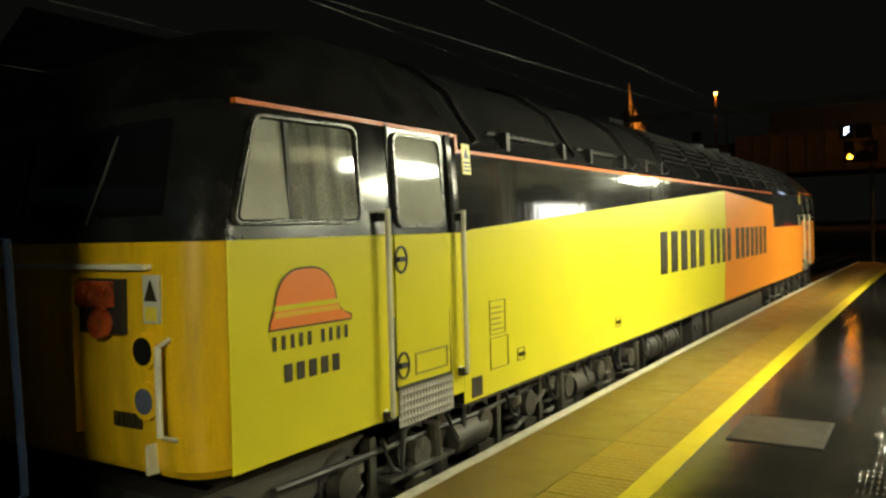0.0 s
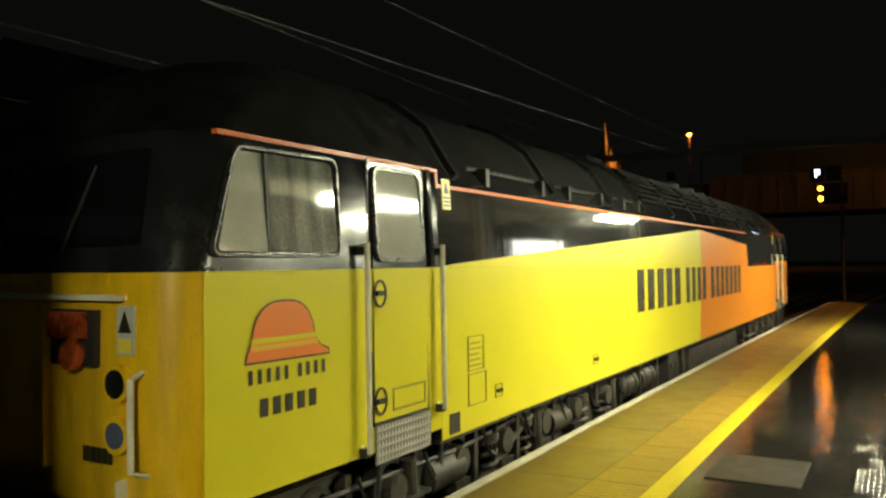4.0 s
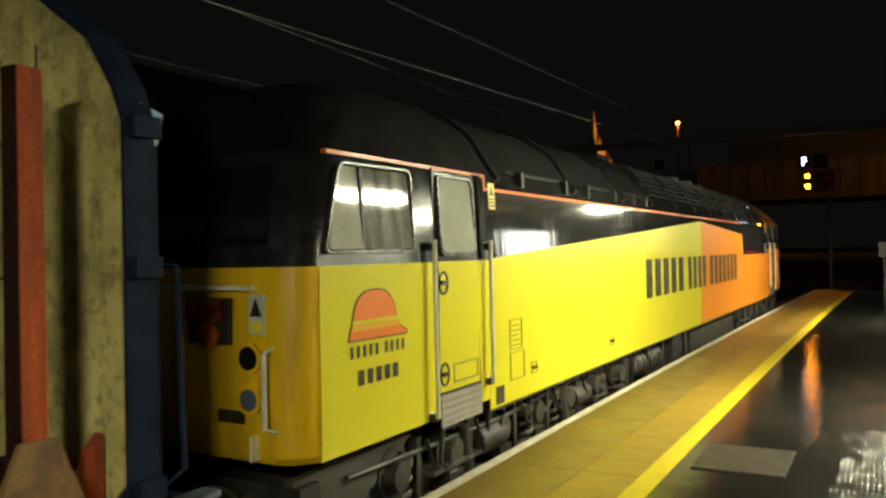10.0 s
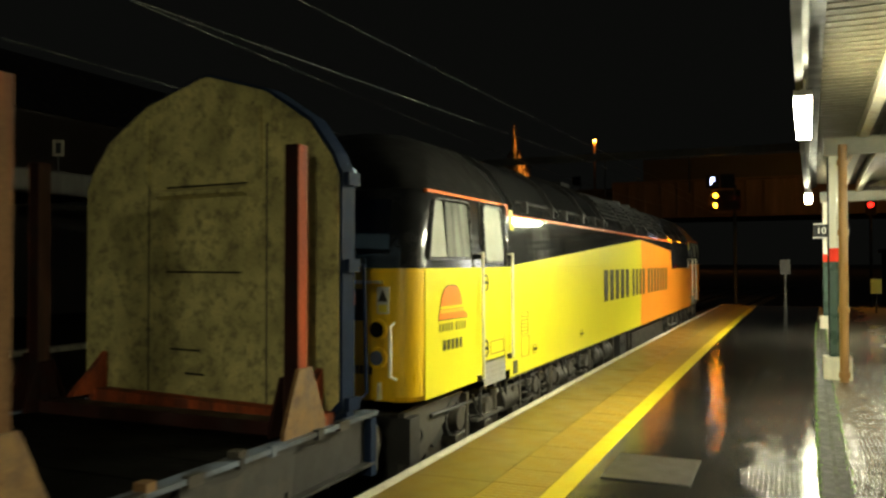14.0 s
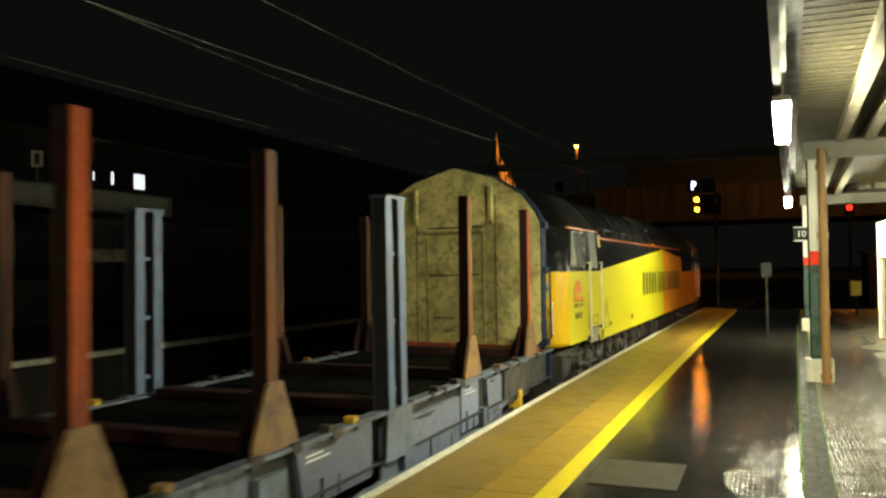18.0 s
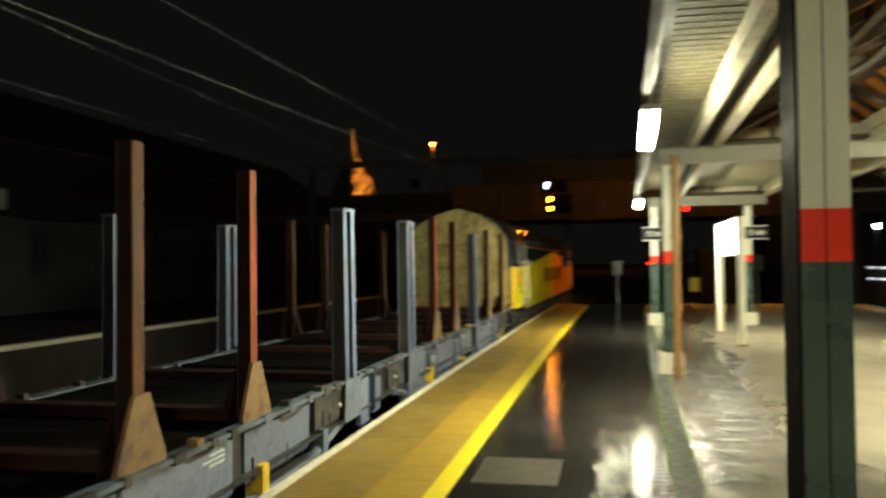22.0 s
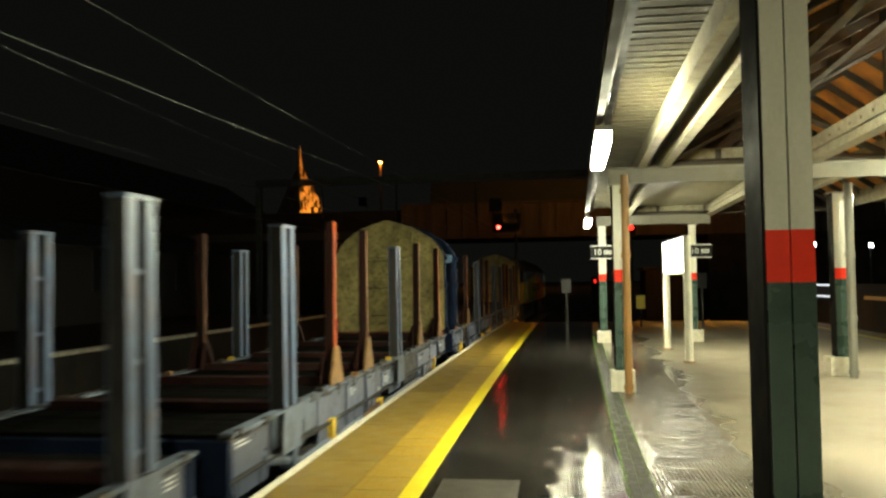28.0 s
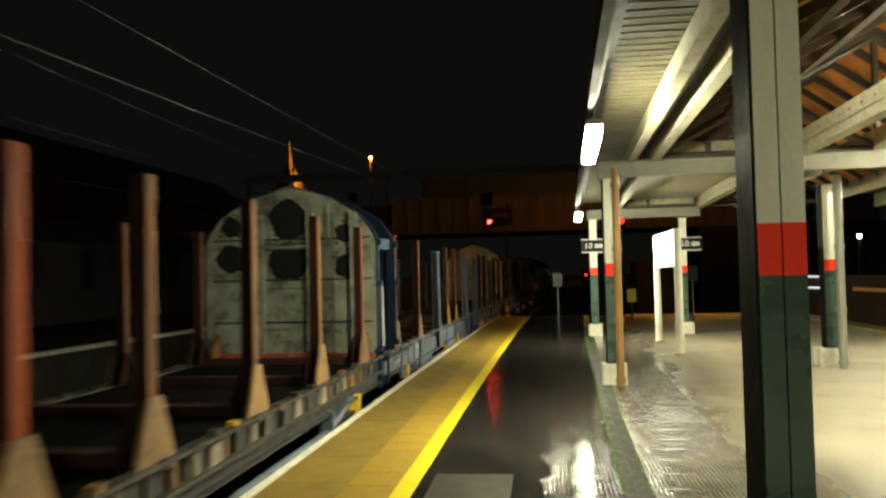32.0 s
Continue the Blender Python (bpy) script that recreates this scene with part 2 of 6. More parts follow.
panel_edge = mat("panel_edge_paint", (0.30, 0.25, 0.02), 0.5, vary=0.2, bump=0)
# pane colours carry the grey and the upright streaks of reflections
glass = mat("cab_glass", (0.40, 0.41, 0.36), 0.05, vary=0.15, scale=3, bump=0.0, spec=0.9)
streaked_glass = mat("dark_cab_glass", (0.19, 0.195, 0.175), 0.05, vary=0.7, scale=9, bump=0.0, spec=0.9, streak=True)
windscreen = mat("windscreen_glass", (0.006, 0.006, 0.007), 0.07, vary=0.1, bump=0.0, spec=0.6)
red_lens = mat("tail_lamp_red", (0.50, 0.085, 0.02), 0.3, vary=0.5, scale=14, bump=0.1, stain=(0.03, 0.015, 0.01), stain_amount=0.6, stain_scale=9)
cream = mat("cream_boarding", (0.50, 0.43, 0.165), 0.65, vary=0.45, scale=3.2, bump=0.5, stain=(0.07, 0.055, 0.028), stain_amount=0.65, stain_scale=13)
soot_grey = mat("sooty_whitewash", (0.17, 0.175, 0.135), 0.75, vary=0.4, scale=4, bump=0.4, stain=(0.022, 0.022, 0.02), stain_amount=0.85, stain_scale=4.5)
soot = mat("soot_black", (0.008, 0.008, 0.008), 0.8, spec=0.1, vary=0.4, bump=0.3)
panel_grey = mat("chalky_blue_grey_panel", (0.14, 0.165, 0.245), 0.36, vary=0.5, scale=5, bump=0.2, stain=(0.03, 0.028, 0.026), stain_amount=0.75, stain_scale=5, random_tint=0.55)
wagon_blue = mat("faded_blue_paint", (0.11, 0.135, 0.18), 0.5, vary=0.4, bump=0.2, stain=(0.02, 0.018, 0.016), stain_amount=0.75, stain_scale=3.5)
deep_blue = mat("deep_blue_paint", (0.011, 0.019, 0.042), 0.6, spec=0.06, vary=0.3, bump=0.15, stain=(0.006, 0.008, 0.014), stain_amount=0.5)
pale_blue = mat("pale_blue_panel", (0.22, 0.36, 0.56), 0.5, vary=0.15, bump=0.1)
post_grey = mat("galvanised_grey_blue", (0.082, 0.122, 0.205), 0.45, 0.1, vary=0.3, scale=8, bump=0.15, stain=(0.16, 0.08, 0.04), stain_amount=0.35, stain_scale=3)
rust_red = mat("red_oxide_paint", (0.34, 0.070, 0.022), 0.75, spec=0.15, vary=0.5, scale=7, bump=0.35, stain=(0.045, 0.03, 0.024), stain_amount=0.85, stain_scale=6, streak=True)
shaded_post_core = mat("old_red_oxide", (0.020, 0.006, 0.0045), 0.75, spec=0.12, vary=0.4, scale=6, bump=0.3, stain=(0.012, 0.01, 0.009), stain_amount=0.8, stain_scale=5)
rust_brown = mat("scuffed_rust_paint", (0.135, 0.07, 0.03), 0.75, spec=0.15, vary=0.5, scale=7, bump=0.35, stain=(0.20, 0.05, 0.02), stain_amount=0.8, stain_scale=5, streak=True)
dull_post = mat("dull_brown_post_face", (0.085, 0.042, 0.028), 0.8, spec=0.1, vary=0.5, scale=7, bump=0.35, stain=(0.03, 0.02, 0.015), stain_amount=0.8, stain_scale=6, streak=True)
stripe_orange = mat("stripe_orange", (0.62, 0.13, 0.015), 0.4, vary=0.1, bump=0, spec=0.3)
rusty_panel = mat("rusty_grimy_panel", (0.022, 0.020, 0.018), 0.6, vary=0.4, scale=6, bump=0.2, stain=(0.07, 0.056, 0.04), stain_amount=0.5, stain_scale=5, random_tint=0.3)
patch_beige = mat("weathered_beige_plate", (0.24, 0.21, 0.15), 0.6, vary=0.35, scale=9, bump=0.2, stain=(0.05, 0.035, 0.025), stain_amount=0.7, stain_scale=6)
ochre = mat("bare_rusty_ochre", (0.20, 0.11, 0.036), 0.65, vary=0.3, scale=9, bump=0.3, stain=(0.06, 0.025, 0.014), stain_amount=0.85, stain_scale=6)
axle_yellow = mat("axlebox_yellow", (0.72, 0.46, 0.03), 0.5, vary=0.3, bump=0.15, stain=(0.1, 0.07, 0.03), stain_amount=0.6, stain_scale=8)
bolster_red = mat("grimy_red_oxide", (0.026, 0.0065, 0.0045), 0.6, spec=0.25, vary=0.4, scale=5, bump=0.3, stain=(0.02, 0.015, 0.012), stain_amount=0.7, stain_scale=4)
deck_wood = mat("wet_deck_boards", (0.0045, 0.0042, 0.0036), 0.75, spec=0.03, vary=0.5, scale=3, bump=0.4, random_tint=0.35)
white_mark = mat("white_stencil", (0.6, 0.62, 0.64), 0.55, vary=0.2, bump=0.05)
nosing = mat("white_coping", (0.62, 0.59, 0.47), 0.55, vary=0.2, scale=5, bump=0.3, stain=(0.16, 0.13, 0.08), stain_amount=0.4, stain_scale=6, random_tint=0.08)
slab_buff = mat("damp_buff_paving", (0.215, 0.14, 0.022), 0.42, vary=0.22, scale=4, bump=0.4, stain=(0.08, 0.055, 0.025), stain_amount=0.5, stain_scale=3, random_tint=0.12)
tactile = ribbed(mat("damp_tactile_paving", (0.31, 0.195, 0.022), 0.42, vary=0.2, scale=5, bump=0.3, stain=(0.09, 0.06, 0.025), stain_amount=0.35, stain_scale=3, random_tint=0.1), 0.066, 0.066, 0.0018)
line_yellow = mat("yellow_line_paint", (0.66, 0.52, 0.012), 0.4, vary=0.12, scale=5, bump=0.3, stain=(0.4, 0.28, 0.03), stain_amount=0.3, stain_scale=5)
asphalt = rippled(rippled(mat("wet_asphalt", (0.020, 0.0185, 0.016), 0.07, vary=0.4, scale=1.3, grain=90, bump=0.15, spec=0.45, stain=(0.045, 0.040, 0.034), stain_amount=0.6, stain_scale=1.1, gloss_vary=0.4), 2.2, 3.6, 0.0014), 13, 20, 0.0006)
ribs = corduroy(mat("wet_ribbed_paving", (0.024, 0.022, 0.019), 0.07, vary=0.4, scale=1.3, grain=90, bump=0.1, spec=0.055, stain=(0.045, 0.040, 0.034), stain_amount=0.6, stain_scale=1.1), 0.034, 0.11, 0.0020, 0.0007, 0.09, (1.98, 2.36), 0.4, (9, 20))
dry_slab = mat("dry_platform_concrete", (0.30, 0.258, 0.18), 0.62, vary=0.16, scale=1.6, bump=0.25, stain=(0.15, 0.125, 0.09), stain_amount=0.45, stain_scale=0.9)
floor_slab = drying(mat("covered_platform_concrete", (0.29, 0.255, 0.185), 0.62, vary=0.16, scale=1.6, bump=0.25, stain=(0.15, 0.125, 0.09), stain_amount=0.45, stain_scale=0.9), (0.10, 0.09, 0.068), 3.6, 4.9)
wet_ribs = corduroy(mat("wet_ribbed_concrete", (0.11, 0.098, 0.075), 0.24, vary=0.35, scale=1.5, bump=0.2, spec=0.16, stain=(0.05, 0.045, 0.034), stain_amount=0.7, stain_scale=2), 0.034, 0.45, 0.0020, 0.0035, 0.2)
cover = mat("worn_cover_slab", (0.045, 0.040, 0.030), 0.4, vary=0.45, scale=5, bump=0.4)
drain_grey = mat("drain_channel_concrete", (0.034, 0.033, 0.026), 0.6, spec=0.1, vary=0.3, scale=5, bump=0.4, stain=(0.05, 0.07, 0.02), stain_amount=0.6, stain_scale=7)
drain_bed = mat("wet_drain_silt", (0.018, 0.017, 0.013), 0.5, spec=0.1, vary=0.5, scale=9, bump=0.5, stain=(0.03, 0.04, 0.012), stain_amount=0.5, stain_scale=8)
moss = mat("moss_green", (0.10, 0.20, 0.025), 0.8, vary=0.5, scale=20, bump=0.6)
ballast = mat("wet_ballast", (0.035, 0.031, 0.027), 0.6, vary=0.6, scale=14, grain=40, bump=1.0)
sleeper_mat = mat("sleeper_concrete", (0.07, 0.065, 0.055), 0.6, vary=0.3, bump=0.3)
rail_steel = mat("rail_steel", (0.20, 0.15, 0.11), 0.4, 0.7, vary=0.3, bump=0.1)
col_cream = mat("column_grey_cream", (0.74, 0.73, 0.62), 0.3, vary=0.12, scale=5, bump=0.12, coat=0.3, stain=(0.20, 0.18, 0.12), stain_amount=0.25, streak=True)
col_red = mat("column_red", (0.84, 0.035, 0.010), 0.5, spec=0.2, vary=0.1, bump=0.1)
col_green = mat("column_green", (0.042, 0.076, 0.062), 0.28, vary=0.2, scale=5, bump=0.12, coat=0.3)
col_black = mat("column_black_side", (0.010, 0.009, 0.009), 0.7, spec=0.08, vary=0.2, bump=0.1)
white_base = mat("white_column_foot", (0.66, 0.63, 0.5), 0.5, vary=0.2, bump=0.2, stain=(0.2, 0.16, 0.09), stain_amount=0.5, stain_scale=5)
beam_white = mat("canopy_beam_paint", (0.33, 0.31, 0.225), 0.5, vary=0.3, scale=7, bump=0.3, stain=(0.13, 0.085, 0.045), stain_amount=0.55, stain_scale=9)
beam_grey = mat("cross_beam_paint", (0.21, 0.205, 0.165), 0.45, vary=0.2, scale=4, bump=0.15, stain=(0.16, 0.13, 0.09), stain_amount=0.5, stain_scale=4)
pipe_grey = mat("grey_pipe_paint", (0.24, 0.235, 0.20), 0.4, vary=0.15, bump=0.08, stain=(0.1, 0.09, 0.07), stain_amount=0.4, stain_scale=5, streak=True)
fascia_mat = mat("weathered_fascia", (0.10, 0.095, 0.08), 0.6, vary=0.3, bump=0.2, stain=(0.04, 0.035, 0.03), stain_amount=0.5, stain_scale=4, streak=True)
ridge_highlight = mat("sheet_lip_paint", (0.20, 0.185, 0.13), 0.45, vary=0.4, scale=7, bump=0.1, stain=(0.10, 0.085, 0.05), stain_amount=0.6, stain_scale=6)
soffit_mat = mat("canopy_sheet_paint", (0.058, 0.047, 0.023), 0.55, spec=0.25, vary=0.2, scale=2, bump=0.1, stain=(0.07, 0.06, 0.035), stain_amount=0.4, stain_scale=2)
# orange of the warm light is put into the board colour
warm_roof_boards = mat("roof_timber", (0.72, 0.31, 0.07), 0.7, vary=0.35, scale=3, bump=0.3, stain=(0.1, 0.06, 0.03), stain_amount=0.5, stain_scale=2)
dark_timber = mat("dark_rafter", (0.06, 0.05, 0.04), 0.6, vary=0.3, bump=0.2)
pipe_brown = mat("rusty_downpipe", (0.30, 0.16, 0.05), 0.45, vary=0.25, scale=6, bump=0.2, stain=(0.12, 0.05, 0.02), stain_amount=0.6, stain_scale=5, streak=True)
pole_white = mat("white_pole_paint", (0.72, 0.70, 0.58), 0.4, vary=0.1, bump=0.08)
sign_dark = mat("sign_dark_panel", (0.012, 0.013, 0.013), 0.7, spec=0.2, vary=0.1, bump=0.0)
sign_white = mat("sign_white_face", (0.52, 0.52, 0.48), 0.4, vary=0.06, bump=0.0)
sign_yellow = mat("sign_yellow_face", (0.75, 0.62, 0.06), 0.4, vary=0.08, bump=0.0)
bridge_mat = mat("rusty_girder", (0.11, 0.078, 0.064), 0.75, spec=0.2, vary=0.4, scale=1.6, grain=12, bump=0.3, stain=(0.06, 0.04, 0.032), stain_amount=0.7, stain_scale=0.9, streak=True, random_tint=0.15)
parapet_mat = mat("dark_parapet_sheet", (0.022, 0.02, 0.018), 0.7, vary=0.4, scale=1.5, bump=0.2)
brick_mat = mat("sooty_stone", (0.035, 0.03, 0.025), 0.9, spec=0.1, vary=0.4, scale=1.5, bump=0.4)
wall_dark = mat("unlit_render", (0.06, 0.055, 0.05), 0.8, vary=0.3, scale=0.8, bump=0.2)
slate = mat("slate_roof", (0.03, 0.03, 0.032), 0.5, vary=0.3, scale=2, bump=0.3)
wire_mat = mat("overhead_wire", (0.05, 0.048, 0.045), 0.4, 0.7, vary=0.2, bump=0)
mast_mat = mat("mast_steel", (0.05, 0.05, 0.048), 0.6, 0.0, spec=0.1, vary=0.3, bump=0.1)
spire_mat = mat("floodlit_stone", (0.40, 0.33, 0.22), 0.8, vary=0.5, scale=0.5, grain=4, bump=0.3)
tube_mat = mat("lamp_tube_glow", (0.9, 0.9, 0.85), 0.4, emit=(0.98, 0.97, 0.66), power=LAMP_POWER)
lamp_case = mat("lamp_casing", (0.6, 0.6, 0.55), 0.4, vary=0.1, bump=0.02)
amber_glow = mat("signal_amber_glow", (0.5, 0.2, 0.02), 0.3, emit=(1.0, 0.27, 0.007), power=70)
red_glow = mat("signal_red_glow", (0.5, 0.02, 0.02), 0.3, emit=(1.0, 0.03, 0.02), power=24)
dim_red_glow = mat("far_red_glow", (0.5, 0.02, 0.02), 0.3, emit=(1.0, 0.015, 0.008), power=5)
letter_glow = mat("indicator_glow", (0.6, 0.6, 0.7), 0.3, emit=(0.60, 0.67, 1.0), power=10)
sodium_glow = mat("sodium_glow", (0.6, 0.3, 0.05), 0.3, emit=(1.0, 0.27, 0.025), power=70)
street_glow = mat("street_lamp_glow", (0.6, 0.3, 0.05), 0.3, emit=(1.0, 0.42, 0.05), power=1300)
flood_glow = mat("floodlight_glow", (0.6, 0.3, 0.05), 0.3, emit=(1.0, 0.36, 0.05), power=2200)
cool_glow = mat("cool_lamp_glow", (0.6, 0.6, 0.6), 0.3, emit=(0.9, 1.0, 0.85), power=40)
window_glow = mat("lit_window_glow", (0.6, 0.6, 0.6), 0.3, emit=(0.9, 0.95, 1.0), power=0.9)
lit_panel = mat("dim_panel_glow", (0.5, 0.3, 0.1), 0.4, emit=(1.0, 0.5, 0.15), power=0.07)
poster_glow = mat("lit_board_face", (0.85, 0.85, 0.8), 0.3, emit=(1.0, 1.0, 0.94), power=10.0)


# ---- mesh helpers ----
def box(bm, x0, x1, y0, y1, z0, z1):
    v = [bm.verts.new(p) for p in ((x0, y0, z0), (x1, y0, z0), (x1, y1, z0), (x0, y1, z0), (x0, y0, z1), (x1, y0, z1), (x1, y1, z1), (x0, y1, z1))]
    for f in ((3, 2, 1, 0), (4, 5, 6, 7), (0, 1, 5, 4), (1, 2, 6, 5), (2, 3, 7, 6), (3, 0, 4, 7)):
        bm.faces.new([v[i] for i in f])
    return bm


def prism(bm, points, a0, a1, axis="x"):
    """A flat outline drawn out from a0 to a1. Outline in (y, z) for x, (x, z) for y, (x, y) for z."""
    def place(p, a):
        return {"x": (a, p[0], p[1]), "y": (p[0], a, p[1]), "z": (p[0], p[1], a)}[axis]
    lo, hi = [bm.verts.new(place(p, a0)) for p in points], [bm.verts.new(place(p, a1)) for p in points]
    bm.faces.new(lo), bm.faces.new(hi)
    n = len(points)
    for i in range(n):
        bm.faces.new((lo[i], lo[(i + 1) % n], hi[(i + 1) % n], hi[i]))
    return bm


def loft(bm, rings, cap=True):
    rows = [[bm.verts.new(p) for p in ring] for ring in rings]
    n = len(rows[0])
    for a, b in zip(rows, rows[1:]):
        for i in range(n):
            bm.faces.new((a[i], a[(i + 1) % n], b[(i + 1) % n], b[i]))
    if cap:
        bm.faces.new(rows[0]), bm.faces.new(rows[-1])
    return bm


def rod(bm, a, b, r, n=10, r2=None):
    a, b = Vector(a), Vector(b)
    q = (b - a).to_track_quat("Z", "Y")
    r2 = r if r2 is None else r2
    loft(bm, [[p + q @ Vector((math.cos(2 * math.pi * i / n) * k, math.sin(2 * math.pi * i / n) * k, 0)) for i in range(n)] for p, k in ((a, r), (b, r2))])
    return bm


def tube(bm, points, r, n=8):
    pts = [Vector(p) for p in points]
    rings = []
    for i, p in enumerate(pts):
        d = (pts[min(i + 1, len(pts) - 1)] - pts[max(i - 1, 0)]).normalized()
        side = d.cross(Vector((0, 0, 1)) if abs(d.z) < 0.9 else Vector((1, 0, 0))).normalized()
        if rings and side.dot(last) < 0:
            side = -side
        last = side
        up = side.cross(d)
        rings.append([p + side * (r * math.cos(2 * math.pi * k / n)) + up * (r * math.sin(2 * math.pi * k / n)) for k in range(n)])
    return loft(bm, rings)


def coil(bm, x, y, z0, z1, r, wire, turns=4, n=10):
    pts = [(x + r * math.cos(2 * math.pi * i / n), y + r * math.sin(2 * math.pi * i / n), z0 + (z1 - z0) * i / (n * turns)) for i in range(n * turns + 1)]
    return tube(bm, pts, wire, 5)


def rounded(y0, y1, z0, z1, r, n=4):
    pts = []
    for cy, cz, a in ((y1 - r, z1 - r, 0), (y0 + r, z1 - r, 90), (y0 + r, z0 + r, 180), (y1 - r, z0 + r, 270)):
        pts += [(cy + r * math.cos(radians(a + 90 * i / n)), cz + r * math.sin(radians(a + 90 * i / n))) for i in range(n + 1)]
    return pts


def ring(bm, outer, inner, a0, a1, axis="x"):
    def place(p, a):
        return {"x": (a, p[0], p[1]), "y": (p[0], a, p[1]), "z": (p[0], p[1], a)}[axis]
    loops = [[bm.verts.new(place(p, a)) for p in pts] for pts, a in ((outer, a0), (outer, a1), (inner, a1), (inner, a0))]
    n = len(outer)
    for k in range(4):
        a, b = loops[k], loops[(k + 1) % 4]
        for i in range(n):
            bm.faces.new((a[i], a[(i + 1) % n], b[(i + 1) % n], b[i]))
    return bm


def soften(bm, width, segments=2):
    edges = [e for e in bm.edges if len(e.link_faces) == 2 and e.calc_face_angle(0) > 0.5]
    bmesh.ops.bevel(bm, geom=edges, offset=width, segments=segments, affect="EDGES", clamp_overlap=True)
    return bm


def finish(bm, name, material, smooth=False):
    bmesh.ops.recalc_face_normals(bm, faces=bm.faces)
    me = bpy.data.meshes.new(name)
    bm.to_mesh(me)
    bm.free()
    me.materials.append(material)
    if smooth:
        for p in me.polygons:
            p.use_smooth = True
        me.set_sharp_from_angle(angle=radians(35))
    return me


LEAN = 0.0


def part(name, bm, material, parent, label="", smooth=False, m=None):
    if LEAN:
        # the upper body side leans in a little above the waist
        for v in bm.verts:
            if v.co.z > 2.43 and abs(v.co.x) > 1.05:
                v.co.x -= math.copysign(min(v.co.z - 2.43, 0.7) * LEAN, v.co.x)
    ob = new(name, finish(bm, name, material, smooth))
    ob.parent = parent
    if m is not None:
        ob.matrix_basis = m
    if label:
        tagged(ob, label)
    return ob


def thing(name, label, category, group="", kind="", m=None):
    ob = new(name)
    tagged(ob, label, category, group, kind)
    if m is not None:
        ob.matrix_basis = m
    return ob


def structure(name, bm, material, label, category, smooth=False):
    return tagged(new(name, finish(bm, name, material, smooth)), label, category, "", "structure")


def B():
    return bmesh.new()


# ---- ground, tracks and platform ----
def strip(bm, x0, x1, y0, y1, z0, z1, step=2.0, slope=0.0, slope0=None):
    """A long slab that follows the bend of the line."""
    n = max(1, int(round((y1 - y0) / step)))
    rings = []
    for i in range(n + 1):
        y = y0 + (y1 - y0) * i / n
        d = bend(y) + slope * y
        e = d if slope0 is None else bend(y) + slope0 * y
        rings.append([(x0 + e, y, z0), (x1 + d, y, z0), (x1 + d, y, z1), (x0 + e, y, z1)])
    return loft(bm, rings)


bm = B()
vs = [bm.verts.new(p) for p in ((-900, -600, RAIL - 0.32), (900, -600, RAIL - 0.32), (900, 1200, RAIL - 0.32), (-900, 1200, RAIL - 0.32))]
bm.faces.new(vs)
structure("ground", bm, ballast, "dark wet ballast and ground in the night", "ground")

structure("trackbed", strip(B(), -9.4, -0.25, -90, 95, RAIL - 0.5, RAIL - 0.2), ballast, "wet dark ballast between the platforms", "ballast")


def track(centre):
    root = thing("railway_track", "rusty steel rails on dark wet sleepers", "track", "station tracks", "structure")
    for side in (-0.7525, 0.7525):
        b = strip(B(), centre + side - 0.035, centre + side + 0.035, -90, 95, RAIL - 0.05, RAIL)
        strip(b, centre + side - 0.012, centre + side + 0.012, -90, 95, RAIL - 0.14, RAIL - 0.05)
        strip(b, centre + side - 0.07, centre + side + 0.07, -90, 95, RAIL - 0.16, RAIL - 0.14)
        part("rail", b, rail_steel, root)
    b = B()
    for i in range(-110, 130):
        y = i * 0.7
        box(b, centre - 1.25 + bend(y), centre + 1.25 + bend(y), y - 0.13, y + 0.13, RAIL - 0.3, RAIL - 0.165)
    tagged(part("sleepers", b, sleeper_mat, root), kind="stuff")


for c in (TRACK, -4.85, -8.25):
    track(c)

P0, P1 = -45.0, 31.0
# the platform's body, with a brick face to the track
structure("platform_wall", strip(B(), 0.06, 0.30, P0, P1, RAIL - 0.4, -0.09), brick_mat, "sooty stone platform face above the track", "platform wall")
structure("platform_base", strip(B(), 0.30, 10.95, P0, P1, RAIL - 0.4, -0.012), dry_slab, "solid body of the island platform", "platform")
structure("asphalt", strip(B(), 1.262, 2.70, P0, P1, -0.011, -0.002, slope=0.0185, slope0=0.0), asphalt, "wet black asphalt of the open platform", "pavement")
structure("ribbed_paving", strip(B(), 1.95, 2.70, P0, 22, -0.003, 0.001, slope=0.0185), ribs, "wet ribbed paving beside the drain", "pavement")
structure("ribbed_paving_inner", strip(B(), 2.90, 3.78, P0, 14, -0.011, 0.003, slope=0.0185), wet_ribs, "wet ribbed concrete beside the drain", "pavement")
structure("platform_floor", strip(B(), 2.90, 10.1, P0, P1, -0.011, 0.0, slope=0.0, slope0=0.0185), floor_slab, "pale concrete floor, wet along the drain", "floor")
structure("yellow_line", strip(B(), 1.107, 1.262, P0, P1 - 2, -0.01, 0.003, 1.0), line_yellow, "solid yellow safety line along the platform", "line")
structure("far_yellow_line", strip(B(), 10.1, 10.3, P0, P1, -0.01, 0.004), line_yellow, "yellow safety line of the other platform face", "line")
structure("far_coping", strip(B(), 10.3, 10.95, P0, P1, -0.012, 0.0), slab_buff, "buff paving of the other platform face", "pavement")
# the ramp at the platform's end
bm = B()
d = bend(P1)
prism(bm, [(P1, RAIL - 0.4), (P1 + 7, RAIL - 0.3), (P1, -0.01)], 0.1 + d, 10.9 + d)
structure("platform_ramp", bm, asphalt, "dark ramp down at the platform's end", "ramp")
